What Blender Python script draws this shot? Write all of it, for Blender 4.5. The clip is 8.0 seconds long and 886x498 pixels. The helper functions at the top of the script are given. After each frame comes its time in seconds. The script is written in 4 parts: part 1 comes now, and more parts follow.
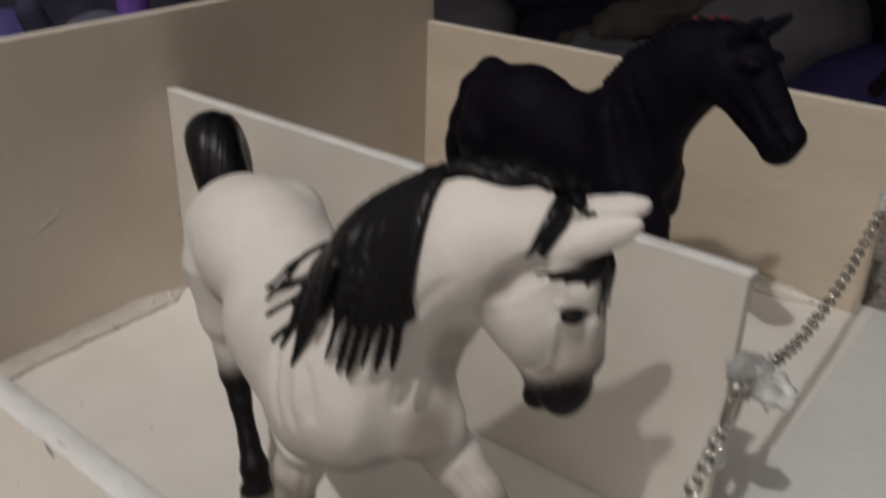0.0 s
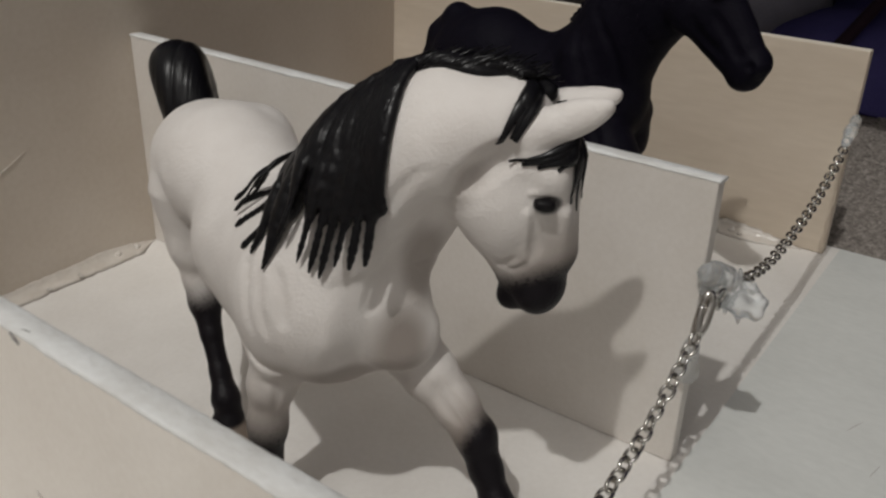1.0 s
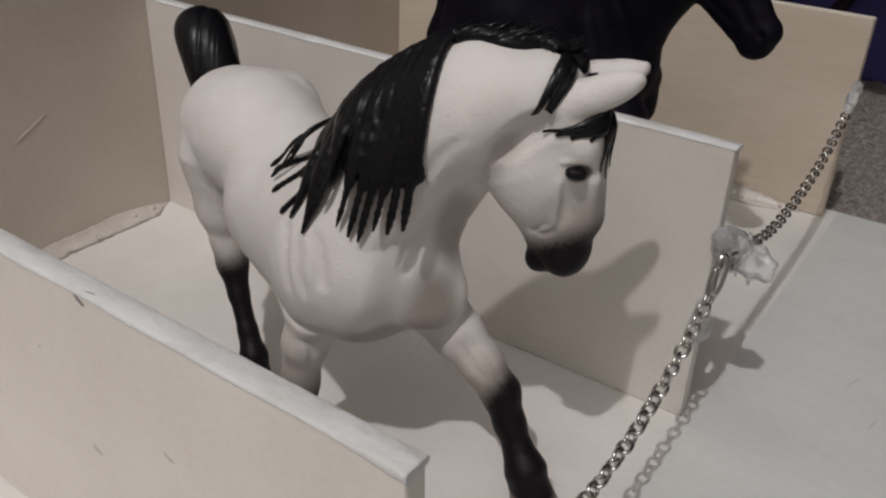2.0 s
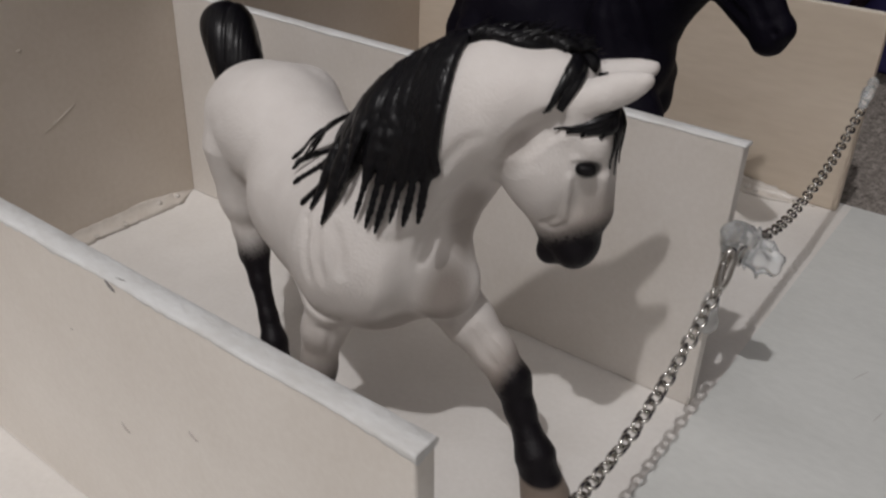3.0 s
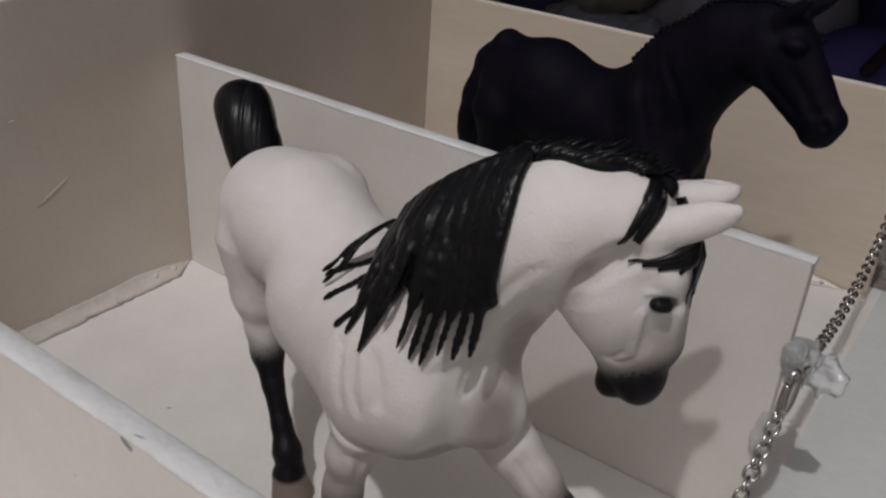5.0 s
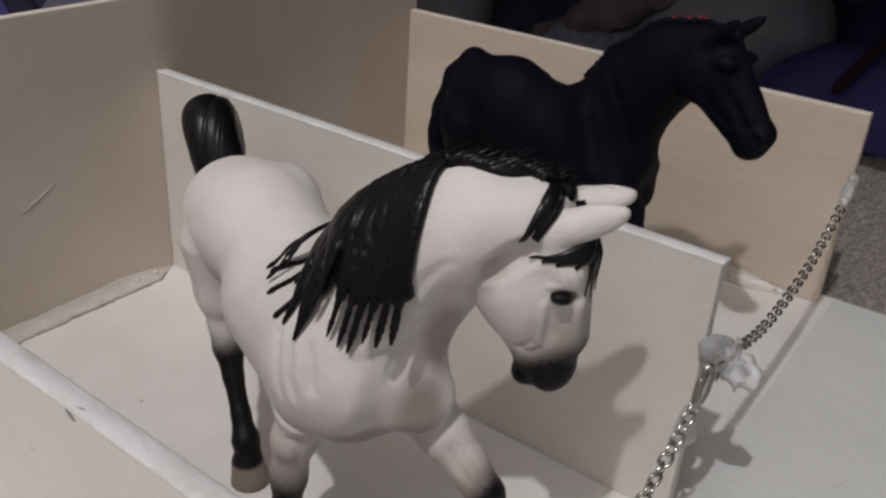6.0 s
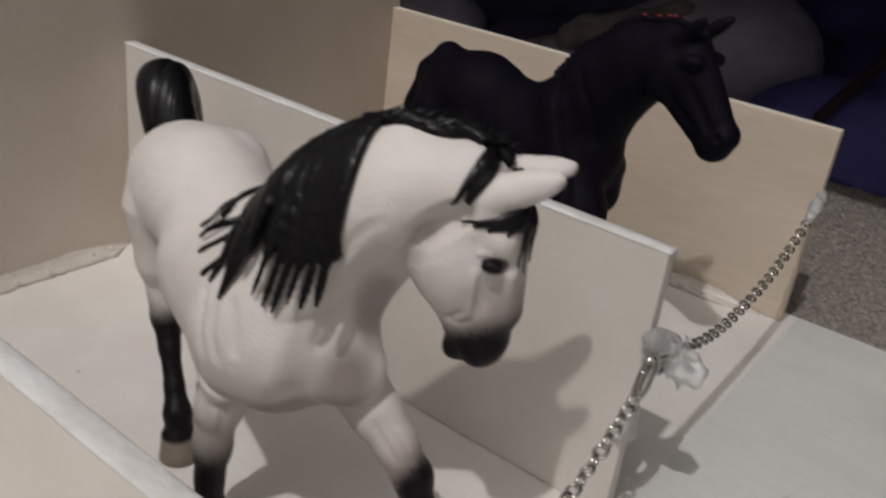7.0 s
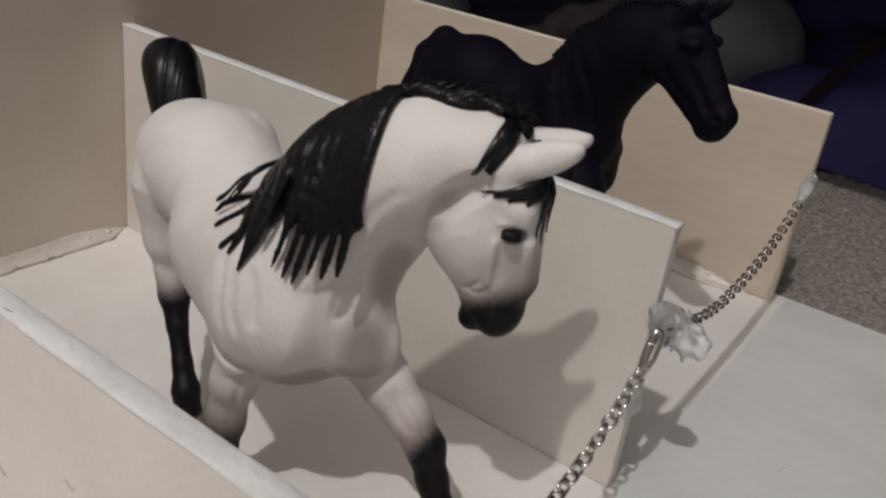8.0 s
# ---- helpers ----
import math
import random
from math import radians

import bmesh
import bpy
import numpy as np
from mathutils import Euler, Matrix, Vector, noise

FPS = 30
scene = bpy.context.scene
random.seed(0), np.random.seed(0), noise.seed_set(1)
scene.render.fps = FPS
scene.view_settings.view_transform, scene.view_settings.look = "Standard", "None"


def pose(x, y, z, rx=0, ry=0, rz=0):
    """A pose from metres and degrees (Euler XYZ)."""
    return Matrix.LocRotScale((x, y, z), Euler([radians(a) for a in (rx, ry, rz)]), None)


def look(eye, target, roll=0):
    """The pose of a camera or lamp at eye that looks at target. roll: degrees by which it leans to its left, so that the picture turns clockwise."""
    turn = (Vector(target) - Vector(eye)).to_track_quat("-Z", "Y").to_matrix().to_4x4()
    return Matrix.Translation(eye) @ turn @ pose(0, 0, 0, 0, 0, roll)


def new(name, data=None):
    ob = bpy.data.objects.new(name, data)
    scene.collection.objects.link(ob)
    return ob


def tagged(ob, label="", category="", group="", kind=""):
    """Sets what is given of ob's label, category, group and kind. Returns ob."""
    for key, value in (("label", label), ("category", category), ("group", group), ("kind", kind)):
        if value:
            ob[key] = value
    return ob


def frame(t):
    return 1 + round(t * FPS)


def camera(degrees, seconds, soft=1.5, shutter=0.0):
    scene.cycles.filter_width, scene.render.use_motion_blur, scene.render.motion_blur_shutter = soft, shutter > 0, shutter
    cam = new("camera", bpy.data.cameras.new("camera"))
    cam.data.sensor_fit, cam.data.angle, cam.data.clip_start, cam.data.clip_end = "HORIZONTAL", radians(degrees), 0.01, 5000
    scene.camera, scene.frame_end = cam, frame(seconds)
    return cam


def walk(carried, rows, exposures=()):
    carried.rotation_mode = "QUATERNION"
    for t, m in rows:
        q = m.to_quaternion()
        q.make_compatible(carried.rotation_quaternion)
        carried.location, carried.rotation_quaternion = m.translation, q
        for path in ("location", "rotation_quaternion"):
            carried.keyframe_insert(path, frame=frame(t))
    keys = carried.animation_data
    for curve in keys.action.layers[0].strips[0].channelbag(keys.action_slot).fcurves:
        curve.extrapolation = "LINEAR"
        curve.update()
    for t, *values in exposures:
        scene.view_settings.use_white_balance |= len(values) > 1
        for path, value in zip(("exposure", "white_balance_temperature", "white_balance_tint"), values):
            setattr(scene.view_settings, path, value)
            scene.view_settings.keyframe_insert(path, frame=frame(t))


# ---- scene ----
cam = camera(54.87, 8.0, soft=2.3, shutter=0.5)
# seconds, eye x, y, z, yaw to the left of +y, pitch, roll
PATH = [
    (0.0, 0.27906, -0.17793, 0.17504, 39.263, -26.908, -0.116),
    (0.2, 0.28499, -0.18199, 0.16675, 38.294, -28.628, 0.406),
    (0.3, 0.28539, -0.18239, 0.16566, 38.164, -29.564, 0.079),
    (0.5, 0.28686, -0.18193, 0.16400, 38.236, -28.335, -0.505),
    (0.7, 0.28539, -0.18043, 0.16269, 37.222, -27.202, -0.555),
    (0.8, 0.28435, -0.18198, 0.16125, 36.860, -26.959, -0.425),
    (1.0, 0.28352, -0.18464, 0.15671, 36.944, -27.115, 0.053),
    (1.2, 0.28297, -0.18790, 0.15808, 37.199, -29.276, 0.287),
    (1.3, 0.28118, -0.18735, 0.15716, 36.799, -29.866, 0.262),
    (1.5, 0.27960, -0.18784, 0.15975, 36.334, -30.121, 0.498),
    (1.7, 0.27842, -0.19483, 0.16184, 35.489, -29.831, 0.595),
    (2.8, 0.28483, -0.19704, 0.16100, 37.663, -30.473, 0.779),
    (3.0, 0.28374, -0.19939, 0.16580, 37.376, -30.718, 0.538),
    (3.2, 0.27971, -0.20302, 0.16828, 36.881, -30.690, 0.777),
    (3.3, 0.27723, -0.20705, 0.16896, 36.637, -30.172, 0.519),
    (3.5, 0.27282, -0.20782, 0.16333, 36.437, -29.805, 0.777),
    (3.7, 0.27135, -0.20566, 0.16592, 36.615, -30.930, 1.178),
    (3.8, 0.27126, -0.20335, 0.16691, 36.827, -30.630, 1.098),
    (4.0, 0.26848, -0.19771, 0.16706, 36.777, -30.589, 1.240),
    (4.2, 0.26407, -0.20196, 0.17003, 35.575, -30.190, 1.737),
    (5.3, 0.25474, -0.18445, 0.17744, 35.724, -28.720, 2.603),
    (5.5, 0.26011, -0.19290, 0.18620, 35.972, -28.449, 2.629),
    (5.7, 0.26799, -0.19120, 0.18369, 36.383, -27.771, 2.460),
    (5.8, 0.27022, -0.18943, 0.18377, 36.343, -28.648, 2.032),
    (6.0, 0.27969, -0.18972, 0.17942, 36.564, -27.847, 2.242),
    (6.2, 0.28057, -0.19021, 0.17939, 34.945, -26.109, 2.954),
    (6.3, 0.28170, -0.18956, 0.17910, 35.137, -25.407, 3.361),
    (6.5, 0.28333, -0.18691, 0.17909, 36.213, -26.951, 3.901),
    (6.7, 0.28353, -0.18661, 0.17564, 36.304, -27.073, 4.284),
    (6.8, 0.28153, -0.18749, 0.17172, 35.371, -26.391, 5.027),
    (7.0, 0.29055, -0.18234, 0.16653, 36.127, -26.081, 5.990),
    (7.2, 0.29236, -0.17844, 0.16109, 34.494, -26.657, 5.873),
    (7.3, 0.29244, -0.17767, 0.16129, 34.512, -27.105, 6.213),
    (7.5, 0.29123, -0.18128, 0.16000, 34.104, -26.542, 6.767),
    (7.7, 0.28639, -0.18714, 0.16504, 33.728, -26.348, 6.568),
    (7.8, 0.28443, -0.19008, 0.16714, 34.041, -26.788, 6.643),
    (8.0, 0.28691, -0.19149, 0.16275, 34.259, -26.277, 6.677),
]


EXPOSURES = [(0.0, -0.07, 6820, 8), (0.5, 0.02, 6660, 6), (1.0, 0.01, 6580, 6), (1.5, -0.02, 6540, 9), (2.8, -0.05, 6450, 10), (3.5, -0.13, 6450, 10), (4.2, -0.20, 6350, 10), (5.5, -0.04, 6300, 12), (6.5, 0.08, 6550, 10), (8.0, 0.08, 6600, 10)]


def aimed(x, y, z, yaw, pitch, roll):
    a, b = radians(yaw), radians(pitch)
    ahead = Vector((-math.sin(a) * math.cos(b), math.cos(a) * math.cos(b), math.sin(b)))
    return look((x, y, z), Vector((x, y, z)) + ahead, roll)


walk(cam, [(t, aimed(*p)) for t, *p in PATH], EXPOSURES)

# ---- light: one ceiling lamp in a closed room ----
world = bpy.data.worlds.new("world")
scene.world = world
world.use_nodes = True
world.node_tree.nodes["Background"].inputs["Color"].default_value = (0.9, 0.93, 1.0, 1)
world.node_tree.nodes["Background"].inputs["Strength"].default_value = 0.02

lamp = new("room_lamp", bpy.data.lights.new("room_lamp", "POINT"))
lamp.data.energy, lamp.data.color, lamp.data.shadow_soft_size = 60.0, (1.0, 0.970, 0.962), 0.026
lamp.location = (0.34, -1.02, 1.85)


# ---- materials ----
def shader(name, rough=0.6, metal=0.0, spec=0.5):
    m = bpy.data.materials.new(name)
    m.use_nodes = True
    b = m.node_tree.nodes["Principled BSDF"]
    b.inputs["Roughness"].default_value, b.inputs["Metallic"].default_value = rough, metal
    b.inputs["Specular IOR Level"].default_value = spec
    return m, m.node_tree, b


def mottled(name, c1, c2, scale=40.0, rough=0.6, bump=0.1, fine=600.0, metal=0.0, spec=0.4, stretch=(1, 1, 1)):
    """A painted or woody surface: two tones at a broad and a fine scale, with fine relief."""
    m, tree, b = shader(name, rough, metal, spec)
    n, l = tree.nodes, tree.links
    at = n.new("ShaderNodeTexCoord")
    mp = n.new("ShaderNodeMapping")
    mp.inputs["Scale"].default_value = stretch
    l.new(at.outputs["Object"], mp.inputs["Vector"])
    broad, grain = n.new("ShaderNodeTexNoise"), n.new("ShaderNodeTexNoise")
    for t, s, d in ((broad, scale, 4.0), (grain, fine, 3.0)):
        t.inputs["Scale"].default_value, t.inputs["Detail"].default_value = s, d
        l.new(mp.outputs["Vector"], t.inputs["Vector"])
    mix = n.new("ShaderNodeMath")
    mix.operation = "MULTIPLY_ADD"
    mix.inputs[1].default_value = 0.35
    l.new(grain.outputs["Fac"], mix.inputs[0])
    l.new(broad.outputs["Fac"], mix.inputs[2])
    ramp = n.new("ShaderNodeValToRGB")
    ramp.color_ramp.elements[0].position, ramp.color_ramp.elements[1].position = 0.45, 0.9
    ramp.color_ramp.elements[0].color, ramp.color_ramp.elements[1].color = (*c1, 1), (*c2, 1)
    l.new(mix.outputs[0], ramp.inputs["Fac"])
    l.new(ramp.outputs["Color"], b.inputs["Base Color"])
    bp = n.new("ShaderNodeBump")
    bp.inputs["Strength"].default_value, bp.inputs["Distance"].default_value = bump, 0.0006
    l.new(mix.outputs[0], bp.inputs["Height"])
    l.new(bp.outputs["Normal"], b.inputs["Normal"])
    return m


def browned_along_y(material, tone, start, end):
    """Multiplies a paint by a browner tone along y, with a patchy border."""
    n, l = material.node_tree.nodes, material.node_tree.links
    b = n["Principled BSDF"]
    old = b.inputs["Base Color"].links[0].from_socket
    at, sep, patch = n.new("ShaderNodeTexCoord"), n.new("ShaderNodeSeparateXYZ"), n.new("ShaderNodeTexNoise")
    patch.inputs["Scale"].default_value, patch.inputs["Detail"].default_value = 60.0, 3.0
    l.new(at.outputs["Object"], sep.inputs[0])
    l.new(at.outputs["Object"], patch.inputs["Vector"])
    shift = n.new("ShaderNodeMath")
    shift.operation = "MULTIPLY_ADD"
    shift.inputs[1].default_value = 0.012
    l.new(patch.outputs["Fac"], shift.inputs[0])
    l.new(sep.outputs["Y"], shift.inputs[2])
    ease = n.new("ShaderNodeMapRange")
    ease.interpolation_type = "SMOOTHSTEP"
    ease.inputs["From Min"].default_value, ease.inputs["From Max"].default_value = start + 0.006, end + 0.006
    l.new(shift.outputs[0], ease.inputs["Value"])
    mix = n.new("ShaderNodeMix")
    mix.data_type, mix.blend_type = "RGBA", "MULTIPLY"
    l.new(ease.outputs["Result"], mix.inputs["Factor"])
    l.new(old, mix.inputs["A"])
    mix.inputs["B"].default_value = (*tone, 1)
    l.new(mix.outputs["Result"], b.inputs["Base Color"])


WHITE_PAINT = mottled("white_paint", (0.67, 0.625, 0.575), (0.77, 0.73, 0.69), 28, 0.55, 0.25, 700)
CREAM_PAINT = mottled("cream_paint", (0.77, 0.72, 0.66), (0.87, 0.83, 0.775), 24, 0.55, 0.25, 700)
BACK_PAINT = mottled("thin_wall_paint", (0.56, 0.49, 0.41), (0.66, 0.595, 0.52), 16, 0.6, 0.2, 500)
browned_along_y(BACK_PAINT, (0.80, 0.775, 0.755), -0.006, 0.012)
RAW_EDGE = mottled("raw_board_edge", (0.70, 0.64, 0.55), (0.80, 0.75, 0.67), 90, 0.7, 0.3, 700)
EDGE_PAINT = mottled("edge_paint", (0.64, 0.63, 0.61), (0.82, 0.83, 0.83), 130, 0.8, 1.0, 700, spec=0.2, stretch=(0.6, 1.2, 1))
STALL_PAINT = mottled("stall_floor_paint", (0.705, 0.675, 0.64), (0.81, 0.785, 0.755), 30, 0.6, 0.2, 600)
FLOOR_PAINT = mottled("floor_paint", (0.595, 0.605, 0.585), (0.725, 0.735, 0.715), 22, 0.55, 0.45, 420, stretch=(0.6, 1.1, 1))
SCUFF = mottled("scuff_dirt", (0.22, 0.21, 0.205), (0.34, 0.325, 0.31), 300, 0.8, 0.2)
DENT = mottled("faint_dent", (0.46, 0.42, 0.39), (0.56, 0.52, 0.48), 300, 0.8, 0.2)
SCRATCH = mottled("pale_scratch", (0.60, 0.54, 0.46), (0.70, 0.65, 0.58), 300, 0.28, 0.2)
PLYWOOD = mottled("plywood", (0.545, 0.46, 0.365), (0.665, 0.575, 0.475), 26, 0.65, 0.15, 420, stretch=(0.22, 1, 1))
CARPET = mottled("carpet", (0.14, 0.123, 0.110), (0.39, 0.35, 0.32), 520, 0.95, 0.6, 1500, spec=0.1)
ROOM = mottled("room_paint", (0.40, 0.39, 0.385), (0.44, 0.43, 0.42), 3, 0.9, 0.1)


def horse_paint(name, coat, point, hoof, rough, gloss=0.4):
    """Moulded plastic: coat, dark points and hooves as painted on, with a fine pebbled relief."""
    m, tree, b = shader(name, rough, 0.0, gloss)
    n, l = tree.nodes, tree.links
    paint = n.new("ShaderNodeAttribute")
    paint.attribute_name = "paint"
    sep = n.new("ShaderNodeSeparateXYZ")
    l.new(paint.outputs["Vector"], sep.inputs[0])
    at = n.new("ShaderNodeTexCoord")
    fine, broad = n.new("ShaderNodeTexNoise"), n.new("ShaderNodeTexNoise")
    for t, s in ((fine, 1300.0), (broad, 160.0)):
        t.inputs["Scale"].default_value, t.inputs["Detail"].default_value = s, 4.0
        l.new(at.outputs["Object"], t.inputs["Vector"])

    def mixed(fac, a, c):
        x = n.new("ShaderNodeMix")
        x.data_type = "RGBA"
        for socket, v in ((x.inputs["A"], a), (x.inputs["B"], c), (x.inputs["Factor"], fac)):
            if isinstance(v, tuple):
                socket.default_value = (*v, 1)
            elif isinstance(v, float):
                socket.default_value = v
            else:
                l.new(v, socket)
        return x.outputs["Result"]

    def math_node(op, a, c):
        x = n.new("ShaderNodeMath")
        x.operation = op
        x.use_clamp = op != "SUBTRACT"
        for socket, v in zip(x.inputs, (a, c)):
            if isinstance(v, float):
                socket.default_value = v
            else:
                l.new(v, socket)
        return x.outputs[0]

    base = mixed(broad.outputs["Fac"], tuple(v * k for v, k in zip(coat, (0.86, 0.84, 0.83))), coat)
    # third channel: brown on joints and muzzle, plus shade painted on breast and throat
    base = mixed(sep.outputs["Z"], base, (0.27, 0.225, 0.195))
    # brushed edge of the dark paint
    ragged = math_node("ADD", sep.outputs["X"], math_node("MULTIPLY", math_node("SUBTRACT", fine.outputs["Fac"], 0.5), math_node("MULTIPLY", sep.outputs["X"], 0.9)))
    base = mixed(ragged, base, point)
    base = mixed(sep.outputs["Y"], base, hoof)
    l.new(base, b.inputs["Base Color"])
    bp = n.new("ShaderNodeBump")
    bp.inputs["Strength"].default_value, bp.inputs["Distance"].default_value = 0.5, 0.00036
    l.new(fine.outputs["Fac"], bp.inputs["Height"])
    l.new(bp.outputs["Normal"], b.inputs["Normal"])
    return m


def hair_paint():
    """Black moulded hair with fine grooves along each lock."""
    m, tree, b = shader("moulded_hair", 0.33, 0.0, 0.28)
    n, l = tree.nodes, tree.links
    b.inputs["Base Color"].default_value = (0.0052, 0.0049, 0.0062, 1)
    flow = n.new("ShaderNodeAttribute")
    flow.attribute_name = "flow"
    t = n.new("ShaderNodeTexNoise")
    t.inputs["Scale"].default_value, t.inputs["Detail"].default_value = 0.9, 3.0
    l.new(flow.outputs["Vector"], t.inputs["Vector"])
    bp = n.new("ShaderNodeBump")
    bp.inputs["Strength"].default_value, bp.inputs["Distance"].default_value = 0.32, 0.0008
    l.new(t.outputs["Fac"], bp.inputs["Height"])
    l.new(bp.outputs["Normal"], b.inputs["Normal"])
    return m


HORSE_GREY = horse_paint("grey_horse_plastic", (0.83, 0.795, 0.765), (0.006, 0.0045, 0.0065), (0.21, 0.17, 0.14), 0.5, 0.22)
HORSE_BLACK = horse_paint("black_horse_plastic", (0.0050, 0.0042, 0.0088), (0.0050, 0.0042, 0.0088), (0.02, 0.02, 0.02), 0.6, 0.08)
HAIR = hair_paint()
EYE, _, _bsdf = shader("eye_paint", 0.5, 0.0, 0.2)
_bsdf.inputs["Base Color"].default_value = (0.008, 0.007, 0.008, 1)
RIBBON = mottled("red_ribbon", (0.16, 0.010, 0.014), (0.26, 0.02, 0.022), 900, 0.5)


METAL, _, _bsdf = shader("chain_steel", 0.17, 1.0)
_bsdf.inputs["Base Color"].default_value = (0.55, 0.53, 0.50, 1)
GLUE, _, _bsdf = shader("hot_glue", 0.2, 0.0, 0.6)
_bsdf.inputs["Base Color"].default_value = (0.93, 0.95, 0.96, 1)
_bsdf.inputs["Transmission Weight"].default_value = 0.76
_bsdf.inputs["IOR"].default_value = 1.36
DRIED_GLUE = mottled("dried_glue", (0.56, 0.51, 0.455), (0.665, 0.62, 0.57), 160, 0.3, 1.0, 520, spec=0.6)
CLEAR_GLUE = mottled("clear_glue_drops", (0.58, 0.54, 0.49), (0.68, 0.64, 0.60), 200, 0.10, 0.2, 600, spec=0.9)
FAINT = mottled("faint_scuff", (0.50, 0.49, 0.47), (0.58, 0.57, 0.55), 300, 0.8, 0.2)
NAVY = mottled("navy_cloth", (0.055, 0.049, 0.155), (0.085, 0.076, 0.23), 30, 0.95, 0.3, spec=0.1)
BLACK_CLOTH = mottled("black_cloth", (0.038, 0.035, 0.066), (0.058, 0.053, 0.095), 30, 0.95, 0.3, spec=0.1)
SLATE = mottled("slate_cloth", (0.195, 0.188, 0.225), (0.285, 0.275, 0.325), 30, 0.95, 0.3, spec=0.1)
BROWN = mottled("brown_cloth", (0.11, 0.095, 0.095), (0.175, 0.15, 0.145), 40, 0.9, 0.3, spec=0.1)
PALE = mottled("pale_cloth", (0.14, 0.145, 0.18), (0.22, 0.225, 0.27), 40, 0.9, 0.3, spec=0.1)
LILAC = mottled("lilac_cloth", (0.075, 0.072, 0.105), (0.15, 0.145, 0.19), 60, 0.9, 0.3, spec=0.1)
DARK_CLOTH = mottled("dark_blanket", (0.026, 0.024, 0.042), (0.050, 0.046, 0.075), 30, 0.95, 0.3, spec=0.1)
VIOLET = mottled("violet_cloth", (0.12, 0.05, 0.30), (0.18, 0.09, 0.40), 40, 0.9, 0.3, spec=0.1)


# ---- helpers for meshes ----
def mesh_of(bm, name, mats, smooth=False):
    me = bpy.data.meshes.new(name)
    bm.to_mesh(me)
    bm.free()
    for m in mats if isinstance(mats, (list, tuple)) else [mats]:
        me.materials.append(m)
    if smooth:
        me.polygons.foreach_set("use_smooth", [True] * len(me.polygons))
    return me


def thing(name, label, category, group="", kind="", at=None):
    ob = new(name)
    ob.empty_display_size = 0.01
    if at is not None:
        ob.matrix_world = at
    return tagged(ob, label, category, group, kind)


def part(name, bm, material, parent, label="", smooth=False):
    ob = new(name, mesh_of(bm, name, material, smooth))
    ob.parent = parent
    return tagged(ob, label)


def whole(name, bm, material, label, category, kind="", smooth=False):
    return tagged(new(name, mesh_of(bm, name, material, smooth)), label, category, "", kind)


def add_box(bm, lo, hi, bevel=0.0, m=None):
    r = bmesh.ops.create_cube(bm, size=1.0)
    vs = r["verts"]
    for v in vs:
        v.co = Vector([lo[i] + (v.co[i] + 0.5) * (hi[i] - lo[i]) for i in range(3)])
    if bevel:
        es = list({e for v in vs for e in v.link_edges})
        out = bmesh.ops.bevel(bm, geom=es, offset=bevel, segments=2, profile=0.5, affect="EDGES")
        vs = list({v for f in out["faces"] for v in f.verts} | {v for v in vs if v.is_valid})
    if m is not None:
        bmesh.ops.transform(bm, matrix=m, verts=vs)
    return vs


# ---- the stable: base, back wall and partitions ----
def board(name, lo, hi, material, label, lean=0.0, category="wall", kind="structure", bevel=0.0006, rise=0.0, top=None):
    """A board of the stable, leaning about its foot by some degrees. top: the paint of its upper edge."""
    bm = bmesh.new()
    add_box(bm, lo, hi, bevel)
    for v in bm.verts if rise else ():
        v.co.z *= 1 + rise * (hi[0] - v.co.x) / (hi[0] - lo[0])
    if lean:
        mid = Vector((0, (lo[1] + hi[1]) / 2, 0))
        bmesh.ops.transform(bm, matrix=Matrix.Translation(mid) @ pose(0, 0, 0, lean) @ Matrix.Translation(-mid), verts=bm.verts)
    for f in bm.faces if top else ():
        f.normal_update()
        f.material_index = int(f.normal.z > 0.6)
    return whole(name, bm, [material, top] if top else material, label, category, kind)


def edge_strip(wall, lo, hi, seed, rise=0.0, run=1.0):
    """Thick brushed paint over the top edge of a board, running a little down both faces."""
    bm = bmesh.new()
    n = 260
    rows = []
    for i in range(n + 1):
        x = lo[0] + (hi[0] + 0.0004 - lo[0]) * i / n
        a = 0.0005 + run * 0.0016 * max(0, 0.2 + noise.noise(Vector((x * 55, seed, 0)))) + run * 0.0010 * abs(noise.noise(Vector((x * 300, seed, 1))))
        b = 0.0006 + 0.0007 * max(0, 0.5 + noise.noise(Vector((x * 80, seed, 5))))
        t = 0.00012 + 0.00008 * run + run * 0.00014 * noise.noise(Vector((x * 160, seed, 8))) + run * 0.00012 * noise.noise(Vector((x * 500, seed, 9)))
        y0, y1, z = lo[1], hi[1], hi[2] * (1 + rise * (hi[0] - x) / (hi[0] - lo[0]))
        rows.append([bm.verts.new(q) for q in ((x, y0 + 0.0001, z - a), (x, y0 - t * 0.7, z - a * 0.7), (x, y0 - t, z - 0.0002), (x, y0 + 0.0002, z + t), (x, (y0 + y1) / 2, z + t * 0.8 + 0.0002 * noise.noise(Vector((x * 420, seed, 3)))), (x, y1 - 0.0002, z + t), (x, y1 + t, z - 0.0002), (x, y1 + t * 0.7, z - b * 0.7), (x, y1 - 0.0001, z - b))])
    for r, q in zip(rows, rows[1:]):
        for j in range(8):
            bm.faces.new((r[j], q[j], q[j + 1], r[j + 1]))
        bm.faces.new((r[8], q[8], q[0], r[0]))
    bm.faces.new(rows[0])
    bm.faces.new(rows[-1][::-1])
    bmesh.ops.recalc_face_normals(bm, faces=bm.faces)
    strip = part("edge_paint", bm, EDGE_PAINT, wall, "thick brushed pale paint", True)
    for p in strip.data.polygons[-2:]:
        p.use_smooth = False
    return strip


